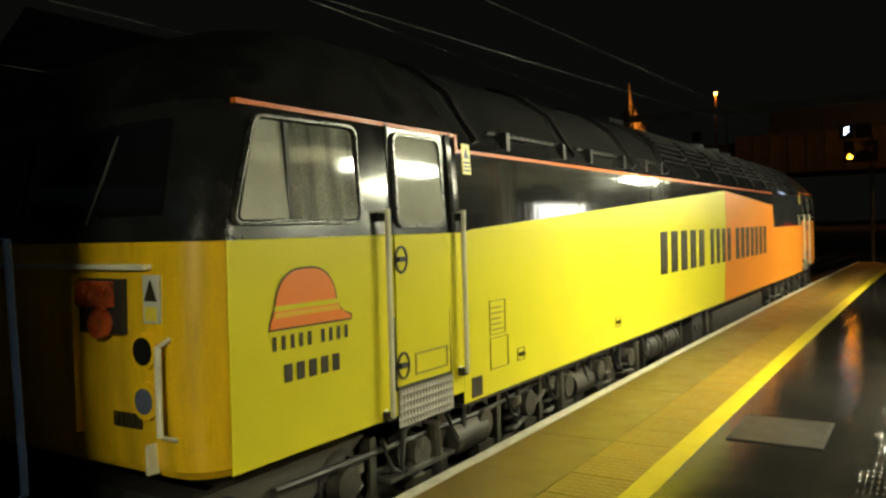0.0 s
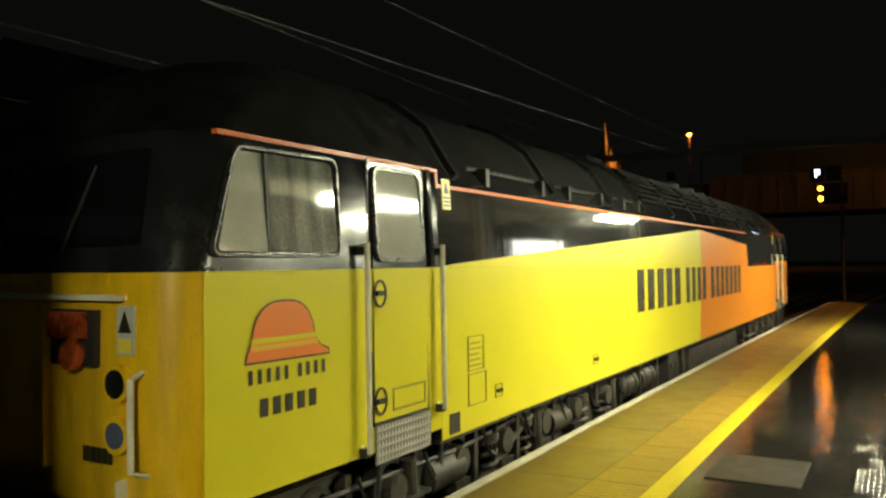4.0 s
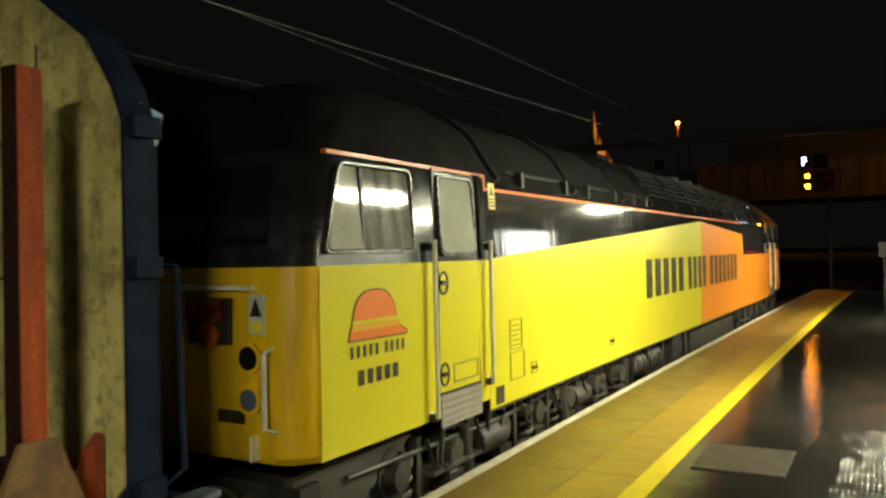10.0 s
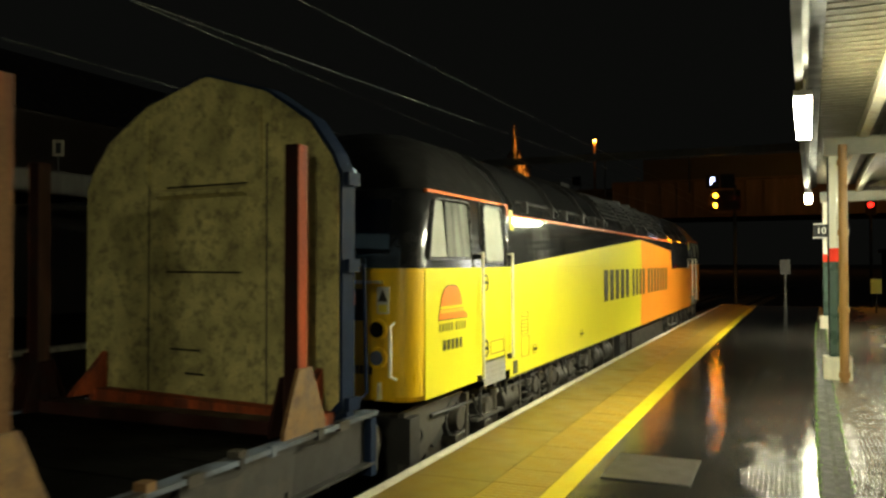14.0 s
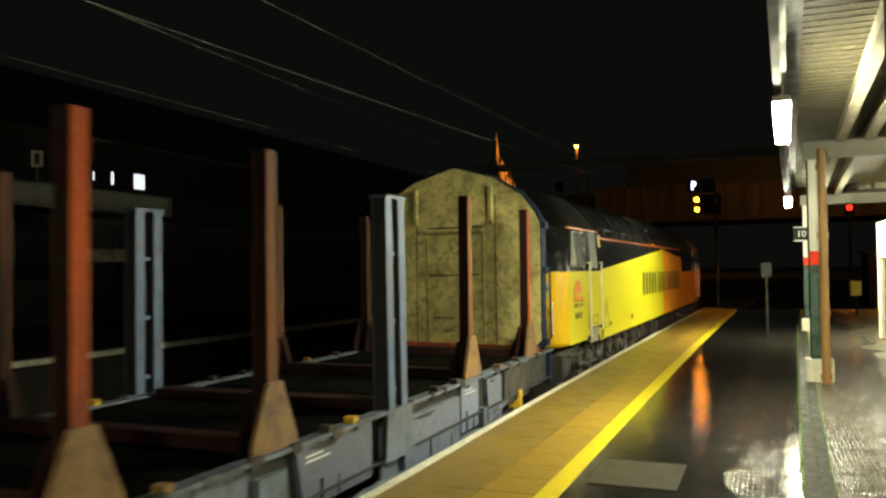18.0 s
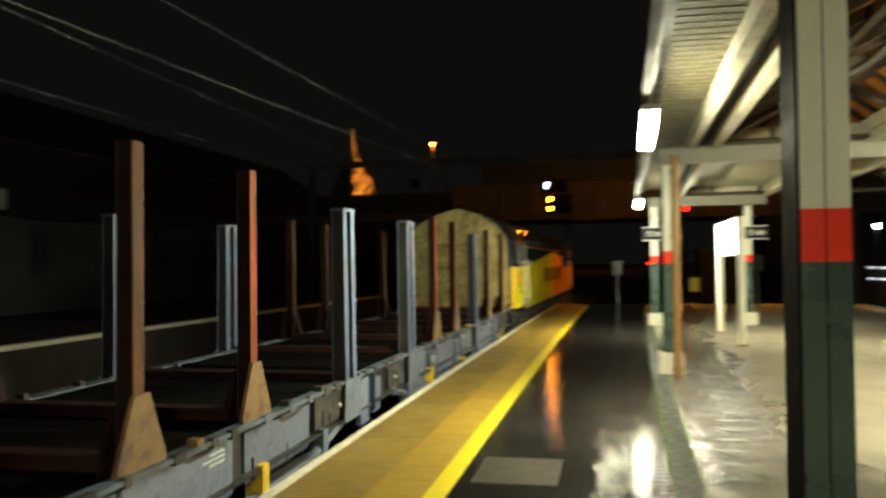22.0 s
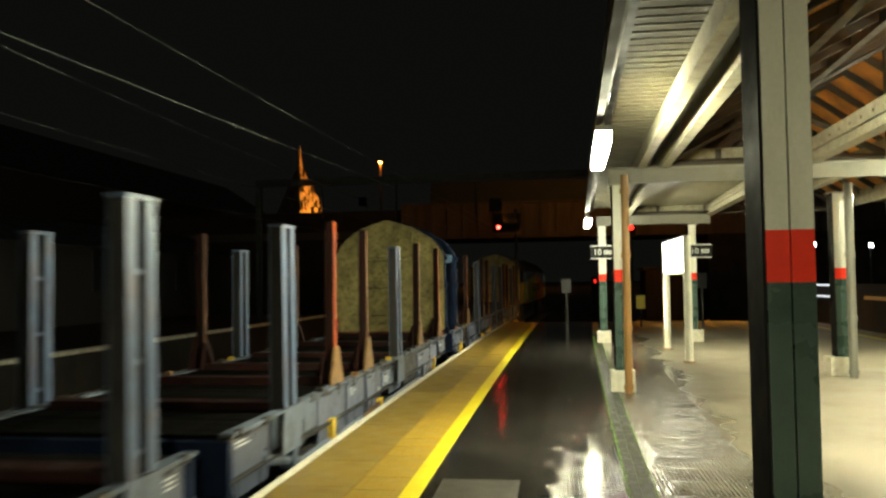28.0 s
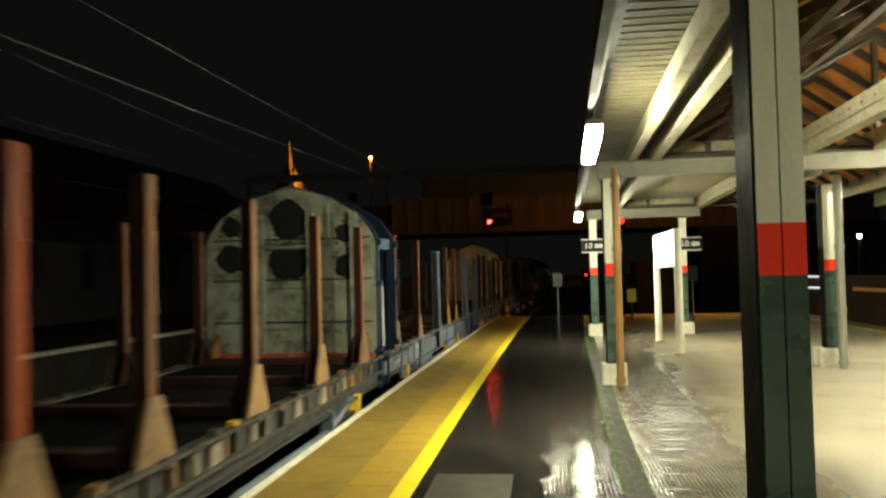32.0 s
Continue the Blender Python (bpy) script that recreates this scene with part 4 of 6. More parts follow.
church = thing("church_tower", "church spire half lit by an orange floodlight", "church", m=pose(-95.3, 300, 0, 0, 0, 17.5))
part("tower", box(B(), -7, 7, -7, 7, RAIL - 0.5, 27.5), brick_mat, church)
part("spire", rod(B(), (0, 0, 27.5), (0, 0, 45.3), 9.5, 4, 2.0), spire_mat, church, "floodlit stone spire")
part("pinnacle", rod(B(), (0, 0, 45.3), (0, 0, 55.5), 1.3, 4, 0.12), spire_mat, church)
for i in range(30):
    u, f = random.uniform(0.08, 0.95), random.uniform(0.03, 0.9)
    r = 9.5 - 7.5 * f
    part("lucarne", prism(B(), [(-0.8, 0), (0.8, 0), (0, 2.6)], -0.6, 0.6, "y"), spire_mat if i % 3 else brick_mat, church, m=pose(r * u, -r * (1 - u), 27.5 + 17.8 * f, 0, 0, 45))
flood = thing("floodlight", "orange floodlight on a mast by a church spire", "floodlight", m=pose(-66, 288, 30.0))
part("mast", rod(B(), (0, 0, RAIL - 31), (0, 0, 0), 0.15, 8), mast_mat, flood)
# hood plates added to hide the lens and cut its light
hood = part("hood", box(B(), -2.5, 0.5, -1.6, 1.6, 0.0, 0.1), mast_mat, flood)
part("side_plate", box(B(), -2.5, 0.5, -1.7, -1.6, 0.0, 3.0), mast_mat, hood)
part("lens", rod(B(), (-0.5, 0, 1.0), (-0.7, 0, 1.1), 0.85, 12), flood_glow, flood, "glowing floodlight")

# buildings in the dark behind the opposite platform
def house(x0, x1, y0, y1, h, ridge, label, windows):
    root = thing("station_building", label, "building", "dark buildings")
    part("wall", box(B(), x0, x1, y0, y1, RAIL - 0.4, h), wall_dark, root)
    part("roof", prism(B(), [(x0 - 0.3, h), (x1 + 0.3, h), ((x0 + x1) / 2, ridge)], y0 - 0.3, y1 + 0.3, "y"), slate, root)
    for (y, z, w, hh, lit) in windows:
        wn = part("window", box(B(), x1, x1 + 0.05, y - w / 2 - 0.06, y + w / 2 + 0.06, z - 0.06, z + hh + 0.06), wall_dark, root)
        part("pane", box(B(), x1 + 0.051, x1 + 0.056, y - w / 2, y + w / 2, z, z + hh), window_glow if lit else slate, wn)


house(-26, -18.2, 14, 66, 3.4, 4.9, "long dark station building behind the opposite platform", [(18 + 4 * i, 1.4, 1.1, 1.7, False) for i in range(11)])
house(-58, -40, 32, 120, 11, 17, "dark town building beyond the station with one lit window", [(70, 8.2, 0.9, 1.0, False), (46.0, 7.75, 1.1, 1.1, True), (43.4, 7.85, 0.25, 0.9, True), (41.7, 8.0, 0.15, 0.6, True)])
house(-110, -66, 120, 190, 14, 20, "dark town terrace on the skyline", [(130 + 8 * i, 9, 1.5, 2, False) for i in range(6)])

opp = thing("platform_canopy", "dark canopy over the opposite platform", "canopy", kind="structure")
part("roof", box(B(), -17.5, -11.2, -30, 16, 3.2, 3.45), wall_dark, opp)
part("fascia", box(B(), -11.2, -11.1, -30, 16, 2.95, 3.4), fascia_mat, opp, "grey weathered fascia")
for y in range(-26, 16, 6):
    part("post", rod(B(), (-13.5, y, 0), (-13.5, y, 3.2), 0.09, 8), mast_mat, opp)


def station_sign(x, y, z, w, h, face, label):
    root = thing("platform_sign", label, "sign", "station signs", m=pose(x, y, 0, 0, 0, 60))
    part("plate", soften(box(B(), -w / 2, w / 2, -0.03, 0.0, z, z + h), 0.01, 1), face, root)
    for xx in (-w / 2 + 0.05, w / 2 - 0.05):
        part("post", rod(B(), (xx, 0.02, 0), (xx, 0.02, z + h), 0.03, 8), mast_mat, root)


station_sign(-12.0, 14.6, 1.85, 1.25, 0.3, patch_beige, "pale name sign on the opposite platform")
letter_sign = thing("letter_sign", "small white platform letter sign over the tracks", "sign", m=pose(-11.3, 12.2, 3.95, 0, 0, 40))
part("plate", soften(box(B(), -0.11, 0.11, -0.03, 0, -0.17, 0.17), 0.01, 1), patch_beige, letter_sign)
part("hanger", box(B(), -0.02, 0.02, -0.02, 0.02, -0.85, -0.17), mast_mat, letter_sign)
part("mark", box(B(), -0.05, 0.05, -0.036, -0.031, -0.11, 0.11), sign_dark, letter_sign)

# lights beyond the platform's right side
for x, y, z in ((13.29, 36, 2.98), (18.54, 44, 3.2)):
    l = thing("yard_lamp", "small bright lamp in the dark beyond the platform", "lamp", "yard lamps", m=pose(x, y, 0))
    part("mast", rod(B(), (0, 0.1, RAIL - 0.4), (0, 0.1, z), 0.05, 8), mast_mat, l)
    part("globe", rod(B(), (0, 0, z - 0.1), (0, 0, z + 0.06), 0.085, 10), cool_glow, l, "glowing lamp globe")
fence = thing("lineside_wall", "low dark wall with glowing pale rails, added beyond the far track", "wall")
part("wall", box(B(), 15.0, 15.3, 24, 60, RAIL - 0.4, 1.25), wall_dark, fence)
# strips and panel glow by themselves in place of distant lit things
for z in (0.62, 1.15):
    part("rail", box(B(), 14.94, 14.99, 36.5, 43, z, z + 0.07), window_glow, fence, "pale strip given its own glow")
part("lit_panel", box(B(), 14.94, 14.99, 31.5, 35.2, 0.62, 0.76), lit_panel, fence, "panel given a dim orange glow")
house(26, 44, 10, 60, 4.5, 7.0, "dark building beyond the far track", [])
hut = thing("lineside_hut", "dim orange-lit brick hut beyond the platform end", "hut", m=pose(10.5, 58, 0))
part("wall", box(B(), -2, 2, -2, 2, RAIL - 0.4, 2.2), bridge_mat, hut)
part("roof", box(B(), -2.2, 2.2, -2.2, 2.2, 2.2, 2.4), slate, hut)

# ---- overhead line ----
def wire(name, x, height, label, r=0.0035, ya=-60, yb=48.0):
    n = 36
    rings = []
    for i in range(n + 1):
        y = ya + (yb - ya) * i / n
        z = height(y)
        rings.append([(x + bend(y) + r * math.cos(k), y, z + r * math.sin(k)) for k in (0.3, 1.56, 2.8, 4.1, 5.3)])
    return tagged(new(name, finish(loft(B(), rings), name, wire_mat)), label, "wire", "overhead wires")


wire("contact_wire", TRACK - 0.05, lambda y: 3.22 + 0.032 * max(-10, min(y, 26)), "thin overhead contact wire above the near track")
wire("catenary_wire", TRACK - 0.05, lambda y: 3.87 + 0.016 * max(-10, min(y, 30)), "thin catenary wire above the near track")
wire("contact_wire", -4.9, lambda y: 3.9, "thin overhead contact wire above the middle track", 0.006)
wire("catenary_wire", -4.9, lambda y: 5.0 - 0.4 * math.sin(math.pi * (y % 54) / 54), "thin catenary wire above the middle track", 0.006)
wire("contact_wire", -8.2, lambda y: 3.9, "thin overhead contact wire above the far track", 0.006)
for y in (34.0,):
    g = thing("overhead_gantry", "dark steel gantry carrying the overhead wires", "gantry", m=pose(0, y, 0))
    for x in (-10.6, 11.9):
        part("mast", box(B(), x - 0.12, x + 0.12, -0.12, 0.12, RAIL - 0.4, 6.2), mast_mat, g)
    part("boom", box(B(), -10.6, 11.9, -0.1, 0.1, 5.9, 6.2), mast_mat, g)
    for x in (TRACK, -4.9, -8.2):
        part("insulator", rod(B(), (x + 0.5, 0, 5.9), (x + 0.5, 0, 4.4), 0.04, 6), mast_mat, g)

# ---- locomotive ----
# its own space: y along it (the cab nearest the platform's start at -9.3), z up from the rail, near side at +x
loco = thing("diesel_locomotive", "yellow, black and orange diesel freight locomotive", "locomotive")
W, BOT, WAIST, CANT, CABTOP = 1.35, 1.26, 2.43, 3.0, 3.1
LEAN = 0.055
REACH = 1.8              # the far cab stands this much further out than the near one

# main body between the cabs, with the curved roof
prof = [(-W, BOT), (W, BOT), (W, WAIST), (W, CANT), (1.27, 3.08), (1.17, 3.22), (0.98, 3.46), (0.72, 3.66), (0.40, 3.79), (0, 3.83)]
prof += [(-x, z) for x, z in prof[-2:1:-1]]
part("body_shell", prism(B(), prof, -6.9, 6.9 + REACH, "y"), black, loco, "black painted body shell", smooth=True)


def plan(z, w, y_end, r, sgn, y_in=6.88, n=6):
    """An outline of a cab with two rounded corners, at one height."""
    pts = [(w, sgn * y_in, z)]
    for i in range(n + 1):
        a = radians(90 * i / n)
        pts.append((w - r + r * math.cos(a), sgn * (y_end - r + r * math.sin(a)), z))
    for i in range(n + 1):
        a = radians(90 + 90 * i / n)
        pts.append((-w + r + r * math.cos(a), sgn * (y_end - r + r * math.sin(a)), z))
    pts.append((-w, sgn * y_in, z))
    return pts


def eased(pts, inset, r, n=4):
    """An outline drawn in by inset, with its corners rounded."""
    cy, cz = sum(p[0] for p in pts) / len(pts), sum(p[1] for p in pts) / len(pts)
    hy, hz = max(abs(p[0] - cy) for p in pts), max(abs(p[1] - cz) for p in pts)
    q = [Vector((cy + (p[0] - cy) * (1 - inset / hy), cz + (p[1] - cz) * (1 - inset / hz))) for p in pts]
    out = []
    for i, p in enumerate(q):
        a, b_ = p + (q[i - 1] - p).normalized() * r, p + (q[(i + 1) % len(q)] - p).normalized() * r
        for k in range(n + 1):
            f = k / n
            out.append(tuple(a * (1 - f) ** 2 + p * 2 * f * (1 - f) + b_ * f * f))
    return out


def tilted(bm, side):
    """Panes lean in a little more than the body side."""
    for v in bm.verts:
        v.co.x += side * (3.03 - v.co.z) * 0.042
    return bm


for sgn in (-1, 1):
    before = set(loco.children)
    # lower cab: yellow nose with rounded corners, bowed slightly forward
    nose = B()
    loft(nose, [plan(1.335, W - 0.03, 9.12, 0.22, sgn), plan(1.38, W, 9.155, 0.22, sgn), plan(1.75, W, 9.18, 0.22, sgn), plan(WAIST, W, 9.17, 0.22, sgn)])
    part("nose", nose, warm_yellow, loco, "warning-yellow cab front, grimy low down", smooth=True)
    top = B()
    loft(top, [plan(WAIST, W, 9.165, 0.22, sgn), plan(WAIST + 0.08, W, 9.14, 0.22, sgn), plan(CABTOP - 0.05, W, 9.03, 0.22, sgn), plan(CABTOP, W - 0.02, 9.0, 0.24, sgn)])
    dome = B()
    loft(dome, [plan(CABTOP + 0.002, W - 0.02, 9.0, 0.24, sgn), plan(3.25, W - 0.13, 8.85, 0.35, sgn), plan(3.48, W - 0.36, 8.6, 0.5, sgn), plan(3.68, 0.75, 8.2, 0.5, sgn), plan(3.80, 0.4, 7.8, 0.35, sgn)])
    part("cab_top", top, cab_black, loco, "glossy black upper cab", smooth=True)
    part("cab_roof", dome, roof_black, loco, "sooty black roof dome of the cab", smooth=True)
    # windscreens
    for x0, x1 in ((-1.10, -0.05), (0.05, 1.10)):
        b = B()
        y0, y1 = sgn * 9.134, sgn * 9.036
        v = [(x0, y0, 2.56), (x1, y0, 2.56), (x1, y1, 3.01), (x0, y1, 3.01)]
        loft(b, [[(x, y, z) for x, y, z in v], [(x, y + sgn * 0.012, z) for x, y, z in v]])
        part("windscreen", b, windscreen, loco, "dark windscreen pane")
        part("wiper", rod(B(), ((x0 + x1) / 2, sgn * 9.170, 2.52), ((x0 + x1) / 2 + 0.12, sgn * 9.060, 2.95), 0.008, 5), roof_black, loco)
    # front fittings
    b = B()
    box(b, -1.05, 1.05, min(sgn * 9.170, sgn * 9.220), max(sgn * 9.170, sgn * 9.220), 2.305, 2.33)
    part("grab_bar", soften(b, 0.008, 1), rail_white, loco, "long steel grab bar across the front")
    for x in (-0.62, 0.62):
        jb = part("jumper_socket", rod(B(), (x * 1.63, sgn * 9.160, 1.93), (x * 1.63, sgn * 9.205, 1.93), 0.088, 16), warm_yellow, loco, smooth=True)
        part("bore", rod(B(), (x * 1.63, sgn * 9.200, 1.93), (x * 1.63, sgn * 9.209, 1.93), 0.066, 16), soot, jb, "black open socket")
        jb = part("jumper_socket", rod(B(), (x * 1.63, sgn * 9.160, 1.70), (x * 1.63, sgn * 9.205, 1.70), 0.088, 16), warm_yellow, loco, smooth=True)
        part("bore", rod(B(), (x * 1.63, sgn * 9.200, 1.70), (x * 1.63, sgn * 9.211, 1.70), 0.06, 16), post_grey, jb, "grey socket cap")
        part("handrail", tube(B(), [(x * 1.87, sgn * 9.140, 2.0), (x * 1.86, sgn * 9.235, 1.96), (x * 1.86, sgn * 9.235, 1.56), (x * 1.89, sgn * 9.140, 1.52)], 0.016, 8), rail_white, loco, "cream vertical handrail", smooth=True)
        lc = part("lamp_housing", soften(box(B(), x * 1.15 - 0.16, x * 1.15 + 0.16, min(sgn * 9.170, sgn * 9.210), max(sgn * 9.170, sgn * 9.210), 2.0, 2.26), 0.02), dark_steel, loco)
        part("tail_lamp", soften(box(B(), x * 1.15 - 0.13, x * 1.15 + 0.11, min(sgn * 9.21, sgn * 9.25), max(sgn * 9.21, sgn * 9.25), 2.13, 2.25), 0.02, 2), red_lens, lc, "dull red tail lamp lens", smooth=True)
        part("marker_lamp", rod(B(), (x * 1.15 + 0.02, sgn * 9.210, 2.05), (x * 1.15 + 0.02, sgn * 9.240, 2.055), 0.075, 14), red_lens, lc, smooth=True)
        part("fairing", box(B(), x * 1.75 - 0.012, x * 1.75 + 0.012, min(sgn * 9.150, sgn * 9.200), max(sgn * 9.150, sgn * 9.200), 1.45, 1.98) if abs(x) > 1 else box(B(), x * 0.78 - 0.012, x * 0.78 + 0.012, min(sgn * 9.150, sgn * 9.210), max(sgn * 9.150, sgn * 9.210), 1.50, 2.28), warm_yellow, loco)
        part("bracket", box(B(), x * 1.66 - 0.007, x * 1.66 + 0.007, min(sgn * 9.150, sgn * 9.215), max(sgn * 9.150, sgn * 9.215), 1.36, 1.50), rail_white, loco, "upright lamp bracket")
    sg = part("warning_plate", soften(box(B(), 1.005, 1.115, min(sgn * 9.155, sgn * 9.188), max(sgn * 9.155, sgn * 9.188), 2.06, 2.28), 0.004, 1), sign_white, loco, "white electrical warning plate")
    part("triangle", prism(B(), [(1.015, 2.16), (1.105, 2.16), (1.06, 2.26)], sgn * 9.189, sgn * 9.192, "y"), dark_text, sg)
    part("text_panel", box(B(), 1.02, 1.10, min(sgn * 9.189, sgn * 9.192), max(sgn * 9.189, sgn * 9.192), 2.07, 2.135), sign_yellow, sg)
    for i in range(5):
        part("number_bar", box(B(), 0.76 + 0.042 * i, 0.79 + 0.042 * i, min(sgn * 9.179, sgn * 9.188), max(sgn * 9.179, sgn * 9.188), 1.56, 1.63), dark_text, loco)
    # buffer beam, buffers and coupling
    part("buffer_beam", soften(box(B(), -1.25, 1.25, min(sgn * 8.890, sgn * 9.070), max(sgn * 8.890, sgn * 9.070), 0.82, 1.2), 0.03), dark_steel, loco)
    for x in (-0.87, 0.87):
        bf = part("buffer", rod(B(), (x, sgn * 9.020, 1.03), (x, sgn * 9.420, 1.03), 0.13, 16, 0.11), dirty_steel, loco, smooth=True)
        part("buffer_head", soften(box(B(), x - 0.27, x + 0.27, min(sgn * 9.420, sgn * 9.460), max(sgn * 9.420, sgn * 9.460), 0.86, 1.2), 0.02), dirty_steel, bf)
    part("coupling_hook", tube(B(), [(0, sgn * 9.070, 1.02), (0, sgn * 9.320, 1.02), (0, sgn * 9.370, 1.1)], 0.05, 8), dark_steel, loco)
    for x in (-0.4, 0.35, 0.55):
        part("air_pipe", tube(B(), [(x, sgn * 9.070, 1.1), (x, sgn * 9.220, 1.05), (x, sgn * 9.290, 0.7), (x + 0.05, sgn * 9.230, 0.5)], 0.025, 7), dark_steel, loco, smooth=True)
    for x in (-1.0, 1.0):
        xa, xb = sorted((x * 1.13, x * 1.19))
        ep = part("end_plate", soften(prism(B(), [(sgn * 9.06, 1.235), (sgn * 7.80, 1.245), (sgn * 8.25, 1.02), (sgn * 8.62, 0.84), (sgn * 9.06, 0.66)], xa, xb), 0.008, 1), frame_grey, loco, "grey tapered frame plate behind the buffer")
        part("hole_rim", ring(B(), [(sgn * 8.78 + 0.065 * math.cos(q), 1.0 + 0.065 * math.sin(q)) for q in [2 * math.pi * j / 14 for j in range(14)]], [(sgn * 8.78 + 0.045 * math.cos(q), 1.0 + 0.045 * math.sin(q)) for q in [2 * math.pi * j / 14 for j in range(14)]], x * 1.186, x * 1.20), dark_steel, ep)
        for k in range(2):
            v = 8.98 - 0.20 * k
            part("step", prism(B(), [(sgn * v, 0.56), (sgn * (v - 0.16), 0.66), (sgn * (v - 0.17), 0.64), (sgn * (v - 0.01), 0.54)], *sorted((x * 1.0, x * 1.30))), frame_grey, loco, "worn grey step plate")
    part("plough", prism(B(), [(sgn * 8.870, 0.85), (sgn * 9.020, 0.85), (sgn * 9.170, 0.2), (sgn * 8.920, 0.2)], -1.15, 1.15), dark_steel, loco)

    for side in (-1, 1):
        s = side * W

        def X(a, b_):
            return (s + side * a, s + side * b_) if side > 0 else (s + side * b_, s + side * a)

        yy = lambda v: sgn * -v            # v is the near cab's own y, mirrored at the other end
        colour = lime if sgn < 0 else orange
        # cab side skin below the waist
        ys = sorted((yy(-9.0), yy(-6.9)))
        part("cab_side", box(B(), *X(0.0, 0.004), ys[0], ys[1], 1.345, WAIST), colour, loco, "smooth painted cab side")
        # side window
        pts = [(-8.97, 2.50), (-8.01, 2.50), (-8.01, 3.045), (-8.79, 3.035)]
        win = part("cab_window", ring(B(), eased([(yy(v), z) for v, z in pts], 0.0, 0.07), eased([(yy(v), z) for v, z in pts], 0.014, 0.06), s, s + side * 0.03), chrome, loco, "cab side window in a scuffed black rim")
        quarter = eased([(yy(v), z) for v, z in ((-8.93, 2.525), (-8.59, 2.525), (-8.59, 3.012), (-8.775, 3.012))], 0.0, 0.03)
        sliding = eased([(yy(v), z) for v, z in ((-8.58, 2.525), (-8.035, 2.525), (-8.035, 3.02), (-8.58, 3.012))], 0.0, 0.05)
        # near cab panes have reflections in their colour, far ones stay dark
        part("pane", tilted(prism(B(), quarter, s + side * 0.003, s + side * 0.010), side), glass if sgn < 0 else windscreen, win, "quarter light, near cab pane coloured with its grey reflections")
        part("sliding_pane", tilted(prism(B(), sliding, s + side * 0.001, s + side * 0.006), side), streaked_glass if sgn < 0 else windscreen, win, "dark sliding pane, near cab one streaked with painted reflections")
        ys = sorted((yy(-8.60), yy(-8.572)))
        part("mullion", box(B(), *X(0.0, 0.032), ys[0], ys[1], 2.52, 3.01), roof_black, win)
        # door
        ys = sorted((yy(-7.70), yy(-7.08)))
        door = part("cab_door", box(B(), *X(0.006, 0.012), ys[0] + 0.01, ys[1] - 0.01, 1.52, WAIST), colour, loco, "cab door with a window")
        part("upper_panel", box(B(), *X(0.001, 0.010), ys[0] + 0.01, ys[1] - 0.01, WAIST + 0.003, 3.07), cab_black, door)
        o = rounded(ys[0] + 0.03, ys[1] - 0.05, 2.47, 3.05, 0.07)
        i_ = rounded(ys[0] + 0.055, ys[1] - 0.075, 2.495, 3.025, 0.055)
        part("window_rim", ring(B(), o, i_, s + side * 0.008, s + side * 0.032), chrome, door, "worn bright window rim")
        part("pane", tilted(prism(B(), i_, s + side * 0.010, s + side * 0.013), side), glass if sgn < 0 else windscreen, door, "door window, near cab pane coloured with its grey reflections")
        for z in (2.28, 1.64):
            yc = ys[0] + 0.07 if sgn < 0 else ys[1] - 0.07
            part("handle_recess", ring(B(), [(yc + 0.065 * math.cos(a), z + 0.085 * math.sin(a)) for a in [2 * math.pi * k / 14 for k in range(14)]],
                 [(yc + 0.052 * math.cos(a), z + 0.07 * math.sin(a)) for a in [2 * math.pi * k / 14 for k in range(14)]], s + side * 0.011, s + side * 0.02), dirty_steel, door)
            part("door_handle", box(B(), *X(0.012, 0.035), yc - 0.05, yc + 0.02, z - 0.012, z + 0.018), dark_steel, door, "dark steel handle")
        part("kick_plate", ring(B(), [(ys[0] + 0.2, 1.56), (ys[1] - 0.04, 1.56), (ys[1] - 0.04, 1.7), (ys[0] + 0.2, 1.7)], [(ys[0] + 0.215, 1.575), (ys[1] - 0.055, 1.575), (ys[1] - 0.055, 1.685), (ys[0] + 0.215, 1.685)], s + side * 0.011, s + side * 0.016), panel_edge, door)
        for v in (ys[0], ys[1]):
            part("door_seam", box(B(), *X(0.0, 0.014), v - 0.006, v + 0.006, 1.5, 3.09), dark_text, door)
        ye = ys[1] + 0.02 if sgn < 0 else ys[0] - 0.02
        part("door_pillar", box(B(), *X(0.004, 0.03), min(ye, ye + 0.05 * -sgn), max(ye, ye + 0.05 * -sgn), 2.44, 3.08), black, door)
        part("sill_strip", box(B(), *X(0.006, 0.022), ys[0], ys[1], 1.50, 1.52), dirty_steel, door)
        part("step_plate", box(B(), *X(0.006, 0.014), ys[0] + 0.02, ys[1] + 0.02, 1.27, 1.495), tread, loco, "bare aluminium tread plate below the door")
        for v, z0, z1 in ((-7.81, 1.37, 2.58), (-6.95, 1.49, 2.58)):
            hr = part("handrail", tube(B(), [(s, yy(v), z0 + 0.03), (s + side * 0.06, yy(v), z0), (s + side * 0.06, yy(v), z1), (s, yy(v), z1 - 0.03)], 0.017, 8), rail_white, loco, "cream door handrail", smooth=True)
            for z in (z0, z1 - 0.05):
                part("bracket", soften(box(B(), *X(0.0, 0.05), yy(v) - 0.03, yy(v) + 0.03, z - 0.02, z + 0.03), 0.008, 1), dirty_steel if z == z0 else black, hr)
        # orange cantrail stripe over the cab, stepping down behind it
        ys = sorted((yy(-8.88), yy(-6.87)))
        part("stripe", box(B(), *X(-0.03, 0.004), ys[0], ys[1], 3.075, 3.10), stripe_orange, loco, "thin orange cantrail stripe")
        ys = sorted((yy(-6.90), yy(-6.87)))
